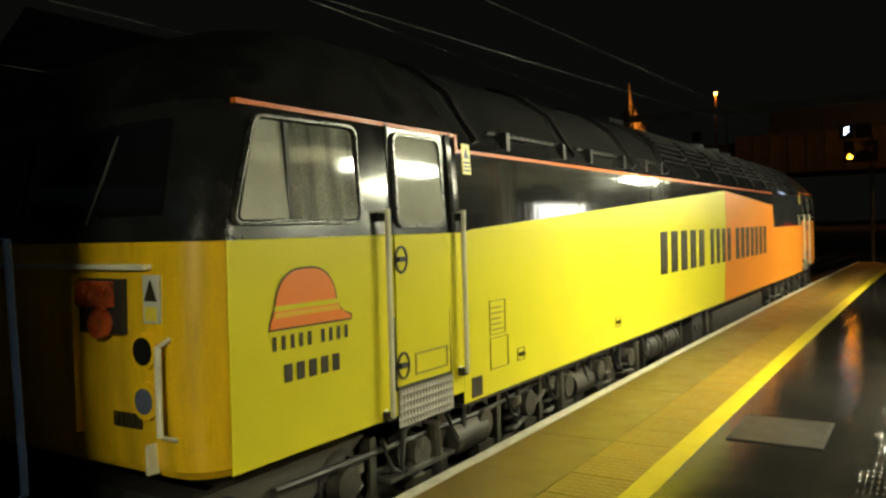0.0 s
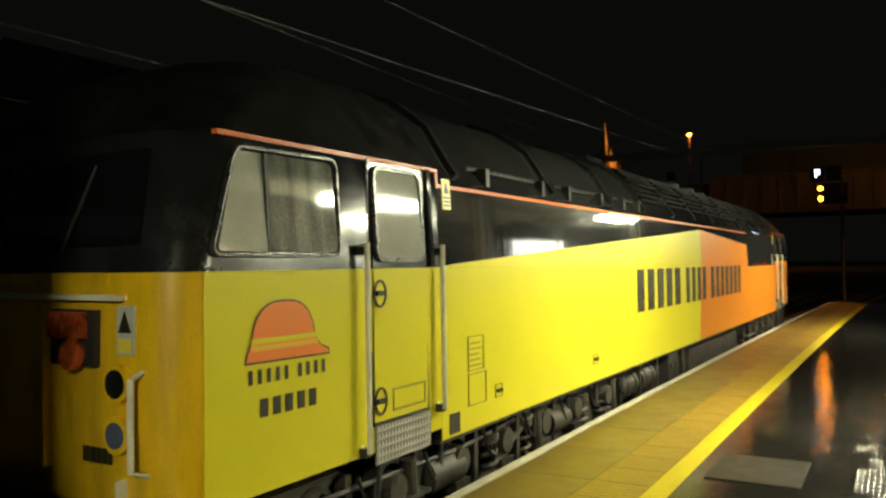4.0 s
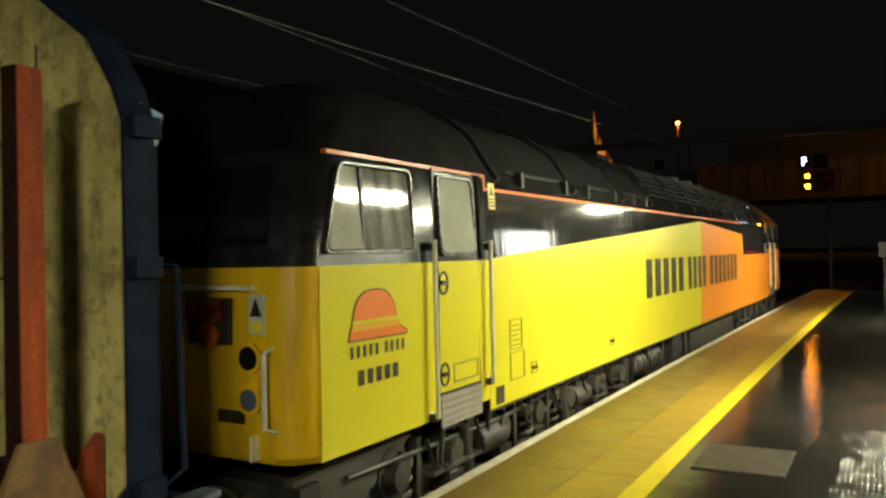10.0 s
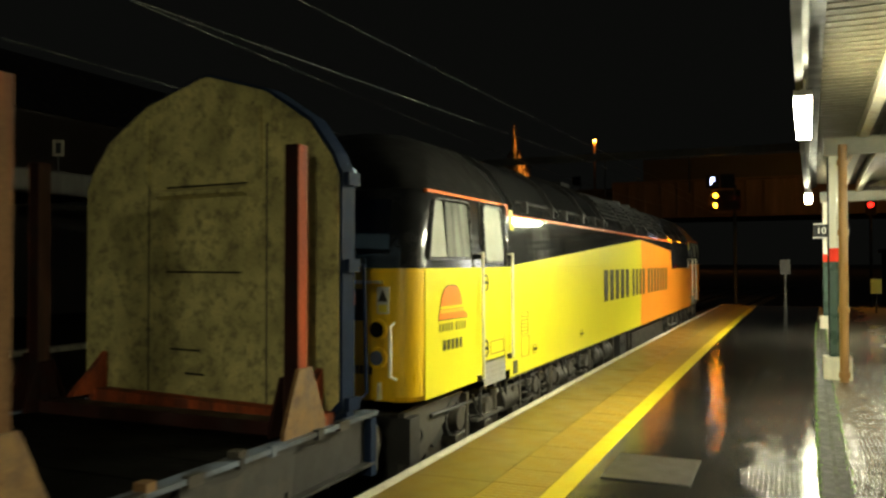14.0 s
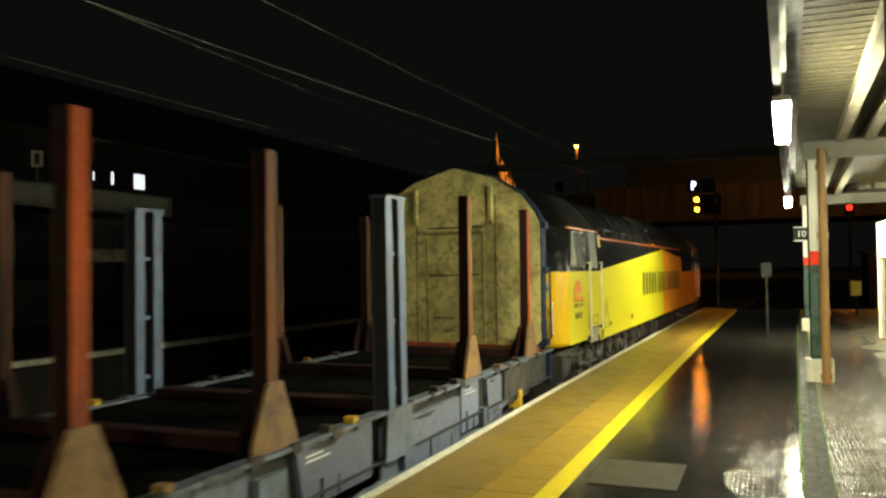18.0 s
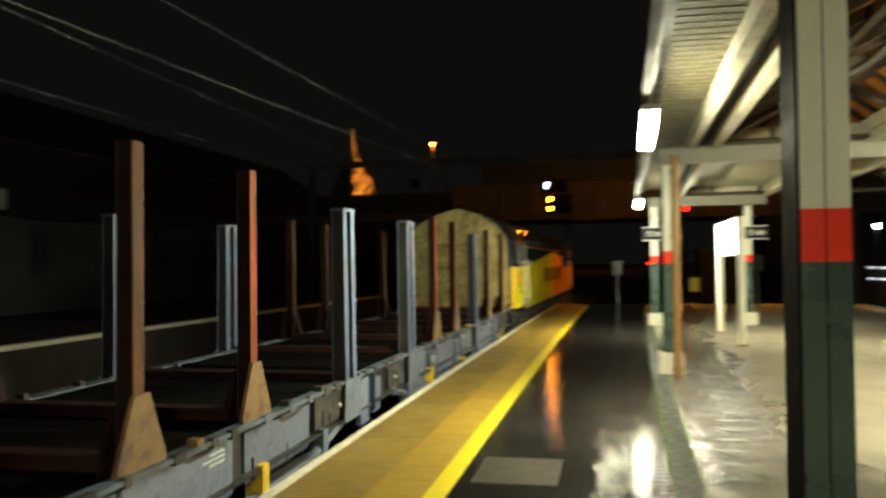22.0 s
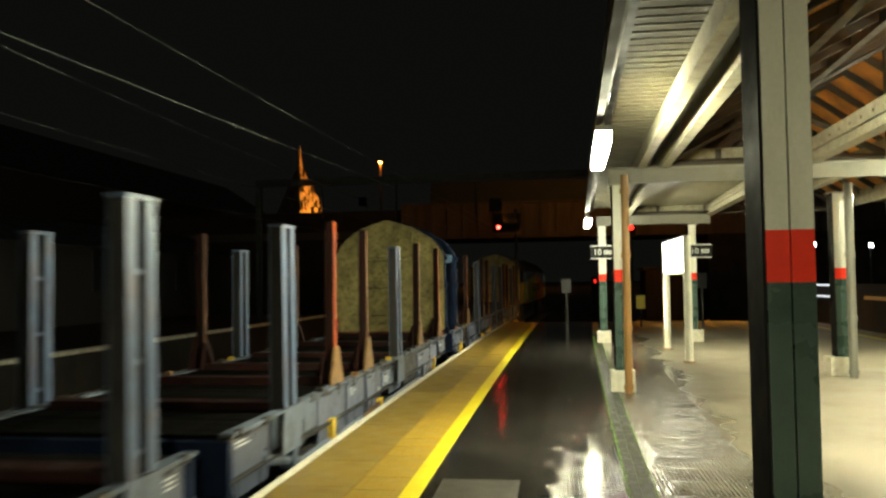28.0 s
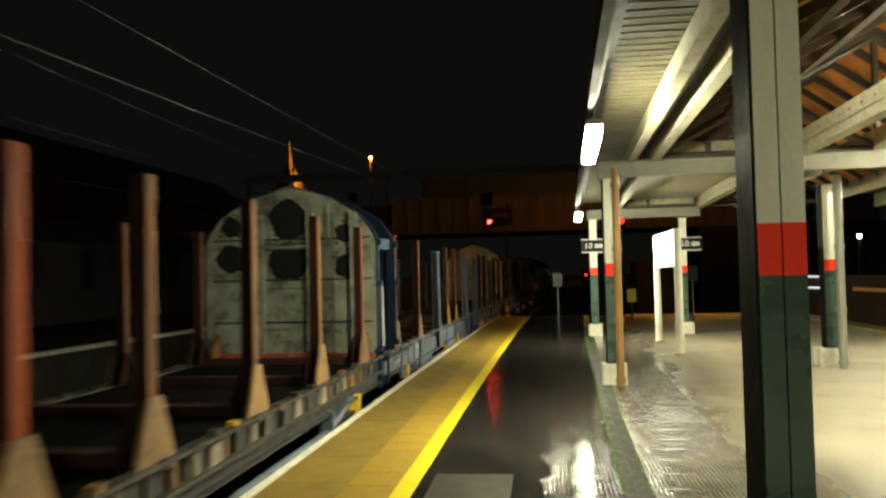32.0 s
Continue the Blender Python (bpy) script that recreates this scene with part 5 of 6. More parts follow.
        part("stripe", box(B(), *X(-0.02, 0.005), ys[0], ys[1], 2.97, 3.10), stripe_orange, loco)
        for v, z, w, h in ((-6.82, 2.83, 0.11, 0.21),):
            wp = part("warning_plate", box(B(), *X(0.001, 0.006), min(yy(v), yy(v + w)), max(yy(v), yy(v + w)), z, z + h), sign_yellow, loco, "pale yellow electrical warning plate")
            part("triangle", prism(B(), [(yy(v + 0.02), z + 0.11), (yy(v + 0.09), z + 0.11), (yy(v + 0.055), z + 0.19)], s + side * 0.0065, s + side * 0.0085), dark_text, wp)
            for k in range(3):
                part("text_bar", box(B(), *X(0.0065, 0.0085), min(yy(v + 0.015), yy(v + 0.095)), max(yy(v + 0.015), yy(v + 0.095)), z + 0.02 + 0.027 * k, z + 0.034 + 0.027 * k), dark_text, wp)
    if sgn > 0:
        for ob in set(loco.children) - before:
            ob.location.y += REACH

for side in (-1, 1):
    s = side * W

    def X(a, b_):
        return (s + side * a, s + side * b_) if side > 0 else (s + side * b_, s + side * a)

    part("side_livery", prism(B(), [(-6.9, BOT), (0.82, BOT), (0.96, 2.428), (-6.9, 2.428)], s, s + side * 0.006), lime, loco, "lime-yellow bodyside rising to a point")
    part("upper_livery", prism(B(), [(-6.9, 2.4285), (0.96, 2.4285), (1.02, 2.93), (-6.72, 2.45)], s, s + side * 0.006), lime, loco, "lime-yellow bodyside rising to a point")
    part("side_livery", prism(B(), [(0.826, BOT), (6.9 + REACH, BOT), (6.9 + REACH, 2.33), (5.0, 2.33), (5.0, 2.428), (0.966, 2.428)], s, s + side * 0.006), orange, loco, "orange bodyside panel")
    part("upper_livery", prism(B(), [(0.966, 2.4285), (5.0, 2.4285), (5.0, 2.76), (1.026, 2.93)], s, s + side * 0.006), orange, loco, "orange bodyside panel")
    part("stripe", box(B(), *X(-0.03, 0.005), -6.9, 5.0, 2.975, 3.0), stripe_orange, loco, "thin orange cantrail stripe")
    # lettering along the side, drawn as plain upright bars
    for n, y0, y1, thick in ((5, -2.39, -0.36, 0.29), (4, -0.02, 1.25, 0.21), (7, 1.62, 4.20, 0.25)):
        pitch = (y1 - y0 - thick) / (n - 1)
        for k in range(n):
            part("letter_bar", box(B(), *X(0.0065, 0.0085), y0 + pitch * k, y0 + pitch * k + thick, 1.86, 2.36), dark_text, loco)
    # the emblem on the cab side, a helmet shape over a line of bars
    def helmet(grow):
        crown = [math.pi * k / 18 for k in range(19)]
        pts = [(-8.475 + 0.006 - (0.235 + grow) * math.copysign(abs(math.cos(q)) ** 0.75, math.cos(q)) + 0.0, 2.035 + (0.240 + grow) * math.sin(q) ** 0.85) for q in crown]
        return [(-8.742 - grow, 1.988 - grow), (-8.735 - grow, 2.02)] + pts[1:-1] + [(-8.195 + grow, 2.035), (-8.117 + grow, 1.998 + grow), (-8.117 + grow, 1.982 - grow)]

    em = part("emblem", prism(B(), helmet(0.009), s + side * 0.007, s + side * 0.009), dark_text, loco, "helmet emblem in orange and yellow")
    part("dome", prism(B(), helmet(0.0), s + side * 0.0095, s + side * 0.011), hat_orange, em)
    for z in (2.040, 2.074):
        part("band", prism(B(), [(-8.712, z), (-8.206, z), (-8.212, z + 0.026), (-8.706, z + 0.026)], s + side * 0.0115, s + side * 0.013), lime if z > 2.05 else band_yellow, em, "yellow band")
    y = -8.73
    for n in (5, 4):
        for k in range(n):
            part("letter_bar", box(B(), *X(0.0065, 0.0085), y + 0.006, y + 0.032, 1.88, 1.95), dark_text, loco)
            y += 0.064
        y += 0.04
    for k in range(5):
        part("number_bar", box(B(), *X(0.0065, 0.0085), -8.648 + 0.092 * k, -8.590 + 0.092 * k, 1.715, 1.805), dark_text, loco)
    # panels and sockets
    for y0, y1, z0, z1 in ((-6.53, -6.29, 1.68, 1.93), (-6.53, -6.25, 1.43, 1.66), (-6.10, -5.98, 1.43, 1.53), (-3.92, -3.78, 1.43, 1.53)):
        o = [(y0, z0), (y1, z0), (y1, z1), (y0, z1)]
        i_ = [(y0 + 0.007, z0 + 0.007), (y1 - 0.007, z0 + 0.007), (y1 - 0.007, z1 - 0.007), (y0 + 0.007, z1 - 0.007)]
        pn = part("access_panel", ring(B(), o, i_, s + side * 0.005, s + side * 0.012), panel_edge, loco)
        if z0 > 1.6:
            for k in range(5):
                part("text_bar", box(B(), *X(0.0065, 0.0085), y0 + 0.03, y1 - 0.03 - 0.02 * (k % 3), z0 + 0.03 + 0.04 * k, z0 + 0.042 + 0.04 * k), panel_edge, pn)
        elif y1 - y0 < 0.2:
            for k in (0.3, 0.7):
                part("stud", rod(B(), (s, y0 + (y1 - y0) * k, (z0 + z1) / 2), (s + side * 0.03, y0 + (y1 - y0) * k, (z0 + z1) / 2), 0.015, 8), dark_text, pn)
    part("vent_plate", box(B(), *X(0.006, 0.012), -6.80, -6.66, 1.28, 1.42), dirty_steel, loco, "small grey square plate")
    part("lower_valance", box(B(), *X(-0.10, -0.012), -6.9, 6.9, BOT - 0.03, BOT - 0.002), dark_steel, loco)

# roof fittings: ribs, walkway rails, grilles and hatches
for y in (-6.45, -4.6, -2.9, -1.6, -0.2, 1.1, 2.4, 3.7, 5.0, 6.3, 7.5, 8.7):
    b = B()
    outer = [(x * 1.012, z + 0.03) for x, z in prof if z > 3.05]
    inner = [(x * 0.99, z - 0.01) for x, z in prof if z > 3.05]
    loft(b, [[(o[0], y - 0.03, o[1]), (o[0], y + 0.03, o[1]), (i_[0], y + 0.03, i_[1]), (i_[0], y - 0.03, i_[1])] for o, i_ in zip(outer, inner)])
    part("roof_rib", b, roof_black, loco)
for side in (-1, 1):
    for y0, y1 in ((-6.2, -4.7), (-4.45, -3.1), (-2.75, -1.75)):
        rl = part("gutter_rail", box(B(), *sorted((side * 1.20, side * 1.23)), y0, y1, 3.17, 3.195), dark_steel, loco, "slotted steel gutter rail")
        n = int((y1 - y0) / 0.12)
        for k in range(n):
            part("slot", box(B(), *sorted((side * 1.225, side * 1.236)), y0 + 0.12 * k + 0.02, y0 + 0.12 * k + 0.07, 3.18, 3.2), soot, rl)
        for y in (y0 + 0.2, y1 - 0.2):
            part("catch", box(B(), *sorted((side * 1.22, side * 1.30)), y - 0.03, y + 0.03, 3.05, 3.19), dark_steel, rl)
    for y0, y1 in ((-1.5, -0.3), (-0.1, 1.0), (1.2, 2.3), (2.5, 3.6), (3.8, 4.9), (5.1, 6.2), (6.4, 7.4), (7.6, 8.6)):
        gr = part("roof_grille", box(B(), *sorted((side * 1.10, side * 1.13)), y0, y1, 3.25, 3.28), roof_black, loco)
        for k in range(9):
            f = k / 8
            x, z = side * (1.16 - 0.44 * f), 3.23 + 0.43 * math.sin(f * 1.45)
            part("louvre", box(B(), *sorted((x, x + side * 0.035)), y0, y1, z, z + 0.03), soot, gr)
for y, r in ((3.3, 0.45), (4.5, 0.45), (5.7, 0.4), (-3.6, 0.25)):
    part("roof_fan", rod(B(), (0, y, 3.78), (0, y, 3.87), r, 20), roof_black, loco, smooth=True)
part("exhaust", soften(box(B(), -0.3, 0.3, -1.1, -0.5, 3.78, 3.92), 0.03), soot, loco)

LEAN = 0.0

# bogies
WHEELS = []


def wheelset(parent, y, r, x_out, material):
    axle = new("wheelset", finish(rod(B(), (-x_out, 0, 0), (x_out, 0, 0), 0.08, 10), "wheelset", dark_steel))
    axle.parent, axle.matrix_basis = parent, pose(0, y, r)
    for side in (-1, 1):
        w = part("wheel", rod(B(), (side * 0.70, 0, 0), (side * 0.83, 0, 0), r, 28), material, axle, smooth=True)
        b = B()
        for k in range(5):
            a = 2 * math.pi * k / 5
            rod(b, (side * 0.833, 0.5 * r * math.cos(a), 0.5 * r * math.sin(a)), (side * 0.845, 0.5 * r * math.cos(a), 0.5 * r * math.sin(a)), 0.06, 8)
        part("wheel_bolt", b, dark_steel, axle)
    WHEELS.append((axle, y, r))
    return axle


for yb in (-5.6, 5.6 + REACH):
    for dy in (-2.05, 0, 2.05):
        wheelset(loco, yb + dy, 0.57, 1.05, dirty_steel)
    for side in (-1, 1):
        x = side * 1.06
        xs = lambda a, b_: sorted((side * a, side * b_))
        b = B()
        prism(b, [(yb - 2.9, 0.88), (yb - 2.55, 1.0), (yb - 1.5, 0.95), (yb - 1.2, 0.78), (yb + 1.2, 0.78), (yb + 1.5, 0.95), (yb + 2.55, 1.0), (yb + 2.9, 0.88), (yb + 2.9, 0.72), (yb - 2.9, 0.72)], *xs(1.0, 1.12))
        part("bogie_frame", soften(b, 0.015, 1), dirty_steel, loco, "oily cast bogie frame")
        for dy in (-2.05, 0, 2.05):
            ab = part("axlebox", soften(box(B(), *xs(1.05, 1.26), yb + dy - 0.17, yb + dy + 0.17, 0.40, 0.76), 0.04), dirty_steel, loco)
            part("axle_cap", rod(B(), (side * 1.26, yb + dy, 0.57), (side * 1.31, yb + dy, 0.57), 0.14, 16), dirty_steel, ab, smooth=True)
            for e in (-0.32, 0.32):
                part("spring", coil(B(), side * 1.17, yb + dy + e, 0.70, 1.06, 0.085, 0.022), dirty_steel, loco)
                part("spring_cap", rod(B(), (side * 1.17, yb + dy + e, 1.06), (side * 1.17, yb + dy + e, 1.12), 0.11, 12), dirty_steel, loco, smooth=True)
            part("damper", rod(B(), (side * 1.24, yb + dy + 0.55, 0.62), (side * 1.24, yb + dy + 0.5, 1.18), 0.055, 10), dirty_steel, loco, smooth=True)
        for dy in (-1.05, 1.05):
            bc = part("brake_cylinder", rod(B(), (side * 1.16, yb + dy - 0.22, 0.98), (side * 1.16, yb + dy + 0.22, 0.98), 0.13, 16), dirty_steel, loco, smooth=True)
            part("rod", rod(B(), (side * 1.16, yb + dy + 0.22, 0.98), (side * 1.16, yb + dy + 0.42, 0.94), 0.03, 8), bright_steel, bc)
            part("hanger", box(B(), *xs(1.12, 1.2), yb + dy - 0.30, yb + dy - 0.24, 0.6, 1.2), dirty_steel, bc)
        for k, dy in enumerate((-2.45, -1.7, -0.85, -0.1, 0.7, 1.5, 2.4)):
            pot = part("spring_pot", rod(B(), (side * 1.02, yb + dy, 1.02), (side * 1.27, yb + dy, 1.02), 0.125 + 0.02 * (k % 2), 16, 0.10), dirty_steel, loco, "oily round spring pot", smooth=True)
            part("hoop", ring(B(), [(yb + dy + 0.185 * math.cos(q), 1.03 + 0.185 * math.sin(q)) for q in [2 * math.pi * j / 18 for j in range(18)]], [(yb + dy + 0.15 * math.cos(q), 1.03 + 0.15 * math.sin(q)) for q in [2 * math.pi * j / 18 for j in range(18)]], side * 1.10, side * 1.20), dark_steel, pot)
            part("strut", soften(box(B(), *xs(1.15, 1.23), yb + dy + 0.24, yb + dy + 0.30, 0.72, 1.22), 0.01, 1), dirty_steel, loco)
            part("lug", soften(box(B(), *xs(1.12, 1.26), yb + dy - 0.10, yb + dy + 0.12, 0.80, 0.88), 0.01, 1), dirty_steel, pot)
            part("hose", tube(B(), [(side * 1.25, yb + dy + 0.33, 1.2), (side * 1.28, yb + dy + 0.40, 1.0), (side * 1.26, yb + dy + 0.52, 0.95), (side * 1.24, yb + dy + 0.58, 1.2)], 0.018, 6), dark_steel, loco)
        part("sand_box", soften(prism(B(), [(yb - 3.0, 1.2), (yb - 2.45, 1.2), (yb - 2.5, 0.95), (yb - 2.8, 0.82), (yb - 3.0, 0.95)], *xs(1.0, 1.16)), 0.02), dark_steel, loco)
        part("foot_step", box(B(), *xs(1.0, 1.30), yb - 2.1, yb - 1.35, 0.93, 0.955), bright_steel, loco, "worn steel footstep")
        part("pipe_run", tube(B(), [(side * 1.22, yb - 3.0, 1.14), (side * 1.22, yb - 0.8, 1.10), (side * 1.2, yb + 0.6, 1.16), (side * 1.22, yb + 2.9, 1.14)], 0.02, 6), dark_steel, loco)
        part("cross_strut", rod(B(), (side * 1.2, yb - 0.7, 0.7), (side * 1.22, yb + 0.5, 1.15), 0.03, 8), dirty_steel, loco)
part("fuel_tank", soften(box(B(), -1.2, 1.2, 0.7, 4.6, 0.32, 1.12), 0.08), dirty_steel, loco, "long grimy underfloor fuel tank")
part("centre_sill", box(B(), -0.85, 0.85, -2.7, 0.69, 0.8, 1.2), dark_steel, loco)
for side in (-1, 1):
    xs = lambda a, b_: sorted((side * a, side * b_))
    bb = part("battery_box", soften(box(B(), *xs(0.9, 1.24), -0.62, -0.08, 0.6, 1.18), 0.02), dark_steel, loco)
    for y in (-0.48, -0.22):
        part("catch", soften(box(B(), *xs(1.241, 1.262), y - 0.03, y + 0.03, 0.98, 1.05), 0.006, 1), dirty_steel, bb)
    part("drain_pipe", tube(B(), [(side * 1.2, 0.22, 1.3), (side * 1.22, 0.22, 1.1), (side * 1.22, 0.26, 0.6)], 0.035, 8), dirty_steel, loco, smooth=True)
    for y in (-2.5, -1.75):
        tank = part("air_tank", rod(B(), (side * 1.06, y, 0.98), (side * 1.06, y + 0.55, 0.98), 0.17, 18), dirty_steel, loco, "oily air tank slung under the floor", smooth=True)
        for e in (0.12, 0.42):
            part("strap", rod(B(), (side * 1.06, y + e - 0.02, 0.98), (side * 1.06, y + e + 0.02, 0.98), 0.178, 18), dark_steel, tank)
    for y in (-2.62, -1.85, -1.08):
        part("strut", soften(box(B(), *xs(1.14, 1.22), y - 0.03, y + 0.03, 0.62, 1.24), 0.01, 1), dirty_steel, loco)

# ---- wagons ----
# a wagon's own space: y from the inner end (-5.7) to the headstock at the bulkhead end (5.7), z up from the rail
SOLE, DECK = 1.38, 1.365


def arch(w, z0, grow=0.0, inset=0.0, left=None):
    """The outline of a van end: straight sides and a top of short facets."""
    side = [(1.0, z0 + 0.10 + inset), (1.0, 3.08), (0.95, 3.22), (0.80, 3.47), (0.47, 3.73), (0.03, 3.89)]
    hand = lambda ww, sg: [(sg * f * (ww - inset), z + (grow - inset if z > 3 else 0)) for f, z in side]
    lw = w if left is None else left
    return [(-lw + 0.10 + inset, z0 + inset), (w - 0.10 - inset, z0 + inset)] + hand(w, 1) + hand(lw, -1)[::-1]


def build_wagon(sooty, posts, ahead=0.0, left=1.26, skew=0.0, far=-1):
    root = thing("timber_wagon", "flat timber wagon with steel posts and a sooty grey bulkhead" if sooty else "flat timber wagon with steel posts and a cream bulkhead", "wagon", "timber wagons")
    dice = random.Random(11 + len(root.name) + int(100 * posts[0][0]))
    for side in (-1, 1):
        xs = lambda a, b_: sorted((side * a, side * b_))
        skin = rusty_panel if sooty else wagon_blue
        # the shade of the gaps between plates is put into the solebar colour
        part("solebar", prism(B(), [(side * x, z) for x, z in ((1.16, 0.98), (1.25, 0.98), (1.25, 1.0), (1.18, 1.0), (1.18, SOLE - 0.03), (1.16, SOLE - 0.03))], -5.7, 5.7, "y"), dark_steel, root, "grimy solebar, dark with the shade of the panel gaps")
        part("top_rail", soften(box(B(), *xs(1.16, 1.275), -5.7, 5.7, SOLE - 0.029, SOLE), 0.006, 1), skin, root, "grimy rusty top rail" if sooty else "scuffed blue-grey top rail")
        if sooty:
            # an open side: a thin lower rail with odd brackets between it and the top rail
            part("lower_rail", soften(box(B(), *xs(1.20, 1.27), -5.7, 5.7, 1.125, 1.155), 0.006, 1), skin, root, "thin grimy lower rail")
            y = -5.5
            while y < 5.4:
                w = dice.choice((0.06, 0.10, 0.16, 0.22))
                paint = dice.choice((ochre, patch_beige, dirty_steel, dark_steel, dark_steel))
                part("rail_bracket", soften(prism(B(), [(y, 1.157), (y + w, 1.157), (y + w * 0.8, SOLE - 0.032), (y + w * 0.2, SOLE - 0.032)], *xs(1.19, dice.choice((1.21, 1.235)))), 0.006, 1), paint, root, "scuffed bracket between the rails")
                y += w + dice.choice((0.10, 0.18, 0.28))
        # side plates of uneven size between dark gaps, some cut on the slant
        y, k = -5.62, 0
        while y < (4.4 if skew else 5.1) and not sooty:
            w = dice.choice((0.30, 0.50, 0.85, 1.05, 1.30))
            z0, z1 = dice.choice((0.78, 0.82, 0.86, 0.92, 1.04)), dice.choice((1.335, 1.335, 1.335, 1.30, 1.24))
            cut = dice.choice((0.0, 0.0, 0.05, -0.06, 0.10)) if w > 0.4 else 0.0
            proud = dice.choice((1.20, 1.215, 1.235))
            plate = rusty_panel if dice.random() < 0.10 else panel_grey if dice.random() < 0.75 else wagon_blue
            sp = part("side_panel", soften(prism(B(), [(y + max(cut, 0), z0), (y + w + min(cut, 0), z0), (y + w, z1), (y, z1)], *xs(1.185, proud)), 0.006, 1), plate, root, "grimy rusty side panel" if plate == rusty_panel else "chalky blue-grey side panel")
            if w > 0.4 and k % 3 == 0:
                n = dice.choice((2, 3))
                for q in range(n):
                    part("text_bar", box(B(), *xs(proud + 0.0005, proud + 0.002), y + 0.12, y + 0.12 + min(w - 0.2, 0.30) * (0.7 + 0.3 * (q % 2)), z1 - 0.08 - 0.035 * q, z1 - 0.065 - 0.035 * q), white_mark, sp)
            if w > 0.45:
                for q in range(dice.choice((1, 2, 3))):
                    v = y + dice.uniform(0.12, w - 0.12)
                    h = dice.uniform(0.06, 0.22)
                    # cut-outs drawn as black strips on the plate face
                    part("slot", box(B(), *xs(proud + 0.0003, proud + 0.0015), v, v + dice.uniform(0.015, 0.05), z0 + 0.002, z0 + h), soot, sp, "dark slot")
                part("scuff", prism(B(), [(y + 0.05 + (w - 0.1) * 0.1, z1 - 0.02), (y + w * 0.55, z1 - 0.02), (y + w * 0.45, z1 - 0.06), (y + w * 0.25, z1 - 0.05)], *xs(proud + 0.0003, proud + 0.0012)), dark_steel, sp, "black grease smear")
            if k % 4 == 1:
                part("stud", rod(B(), (side * proud, y + w * 0.5, z0 + 0.12), (side * (proud + 0.02), y + w * 0.5, z0 + 0.12), 0.02, 8), white_mark, sp)
            y += w + dice.choice((0.03, 0.06, 0.10, 0.22))
            k += 1
        for k in range(26):
            y = -5.5 + 0.43 * k + dice.uniform(-0.12, 0.12)
            part("rail_clip", soften(box(B(), *xs(1.24, 1.282), y, y + dice.uniform(0.04, 0.16), SOLE - 0.05, SOLE + 0.012), 0.006, 1), dice.choice((dark_steel, dark_steel, dirty_steel, skin)), root)
        # lower truss between the wheels
        part("truss_bar", tube(B(), [(side * 1.2, -4.9, 1.0), (side * 1.2, -3.9, 0.78), (side * 1.2, 2.9, 0.78), (side * 1.2, 3.9, 1.0)], 0.045, 6), wagon_blue, root)
        for k, y in enumerate((-4.1, -3.35, -1.9, -0.3, 0.05, 1.6, 2.1, 3.4, 4.1)):
            part("lashing_ring", soften(box(B(), *xs(1.19, 1.27), y - 0.035, y + 0.035, SOLE - 0.01, SOLE + 0.045), 0.012, 1), (dirty_steel, dark_steel, ochre, dirty_steel, axle_yellow)[k % 5], root)
        for y in (-3.55, 3.55):
            part("axle_guard", prism(B(), [(y - 0.42, 1.0), (y + 0.42, 1.0), (y + 0.2, 0.42), (y - 0.2, 0.42)], *xs(1.04, 1.06)), dark_steel, root)
            ax = part("axlebox", soften(box(B(), *xs(1.06, 1.24), y - 0.15, y + 0.15, 0.36, 0.62), 0.04), axle_yellow, root, "yellow axlebox")
            part("axle_cap", rod(B(), (side * 1.24, y, 0.48), (side * 1.28, y, 0.48), 0.11, 14), axle_yellow, ax, smooth=True)
            b = B()
            for k in range(6):
                hl = 0.62 - 0.085 * k
                box(b, *xs(1.10, 1.20), y - hl, y + hl, 0.80 - 0.022 * k, 0.82 - 0.022 * k)
            part("leaf_spring", b, dark_steel, root)
            for e in (-0.65, 0.65):
                part("spring_shackle", soften(box(B(), *xs(1.12, 1.26), y + e - 0.06, y + e + 0.06, 0.78, 1.02), 0.02, 1), axle_yellow if e > 0 else wagon_blue, root)
        bl = part("brake_lever", prism(B(), [(-1.5, 0.78), (-0.5, 0.84), (-0.5, 0.89), (-1.5, 0.84)], *xs(1.24, 1.255)), ochre, root, "ochre brake lever below the solebar")
        part("pivot", rod(B(), (side * 1.20, -0.55, 0.86), (side * 1.27, -0.55, 0.86), 0.06, 12), axle_yellow, bl, smooth=True)
        # posts
        for k, (y, kind) in enumerate(posts):
            if kind == "r":
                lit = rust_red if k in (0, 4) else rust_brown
                # shade of the sides turned from the platform is put into the core colour
                po = part("post", prism(B(), [(side * 1.10, SOLE), (side * 1.20, SOLE), (side * 1.20, 3.24), (side * 1.11, 3.24)], y - 0.055, y + 0.055, "y"), shaded_post_core, root, "red steel post, shade in its core colour, faces scuffed bare")
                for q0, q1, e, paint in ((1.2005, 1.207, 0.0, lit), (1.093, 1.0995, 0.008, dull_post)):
                    part("face_plate", prism(B(), [(side * q0, SOLE + 0.002), (side * q1, SOLE + 0.002), (side * (q1 + e), 3.238), (side * (q0 + e), 3.238)], y - 0.052, y + 0.052, "y"), paint, po, "scuffed rusty face, darker on the inner side")
                # gussets on the far side take the darker core colour
                part("gusset", prism(B(), [(y - 0.24, SOLE), (y + 0.24, SOLE), (y + 0.24, SOLE + 0.05), (y + 0.075, SOLE + 0.42), (y - 0.075, SOLE + 0.42), (y - 0.24, SOLE + 0.05)], *xs(1.202, 1.23)), shaded_post_core if side == far else ochre, po, "rusty gusset plate, darker on the far side")
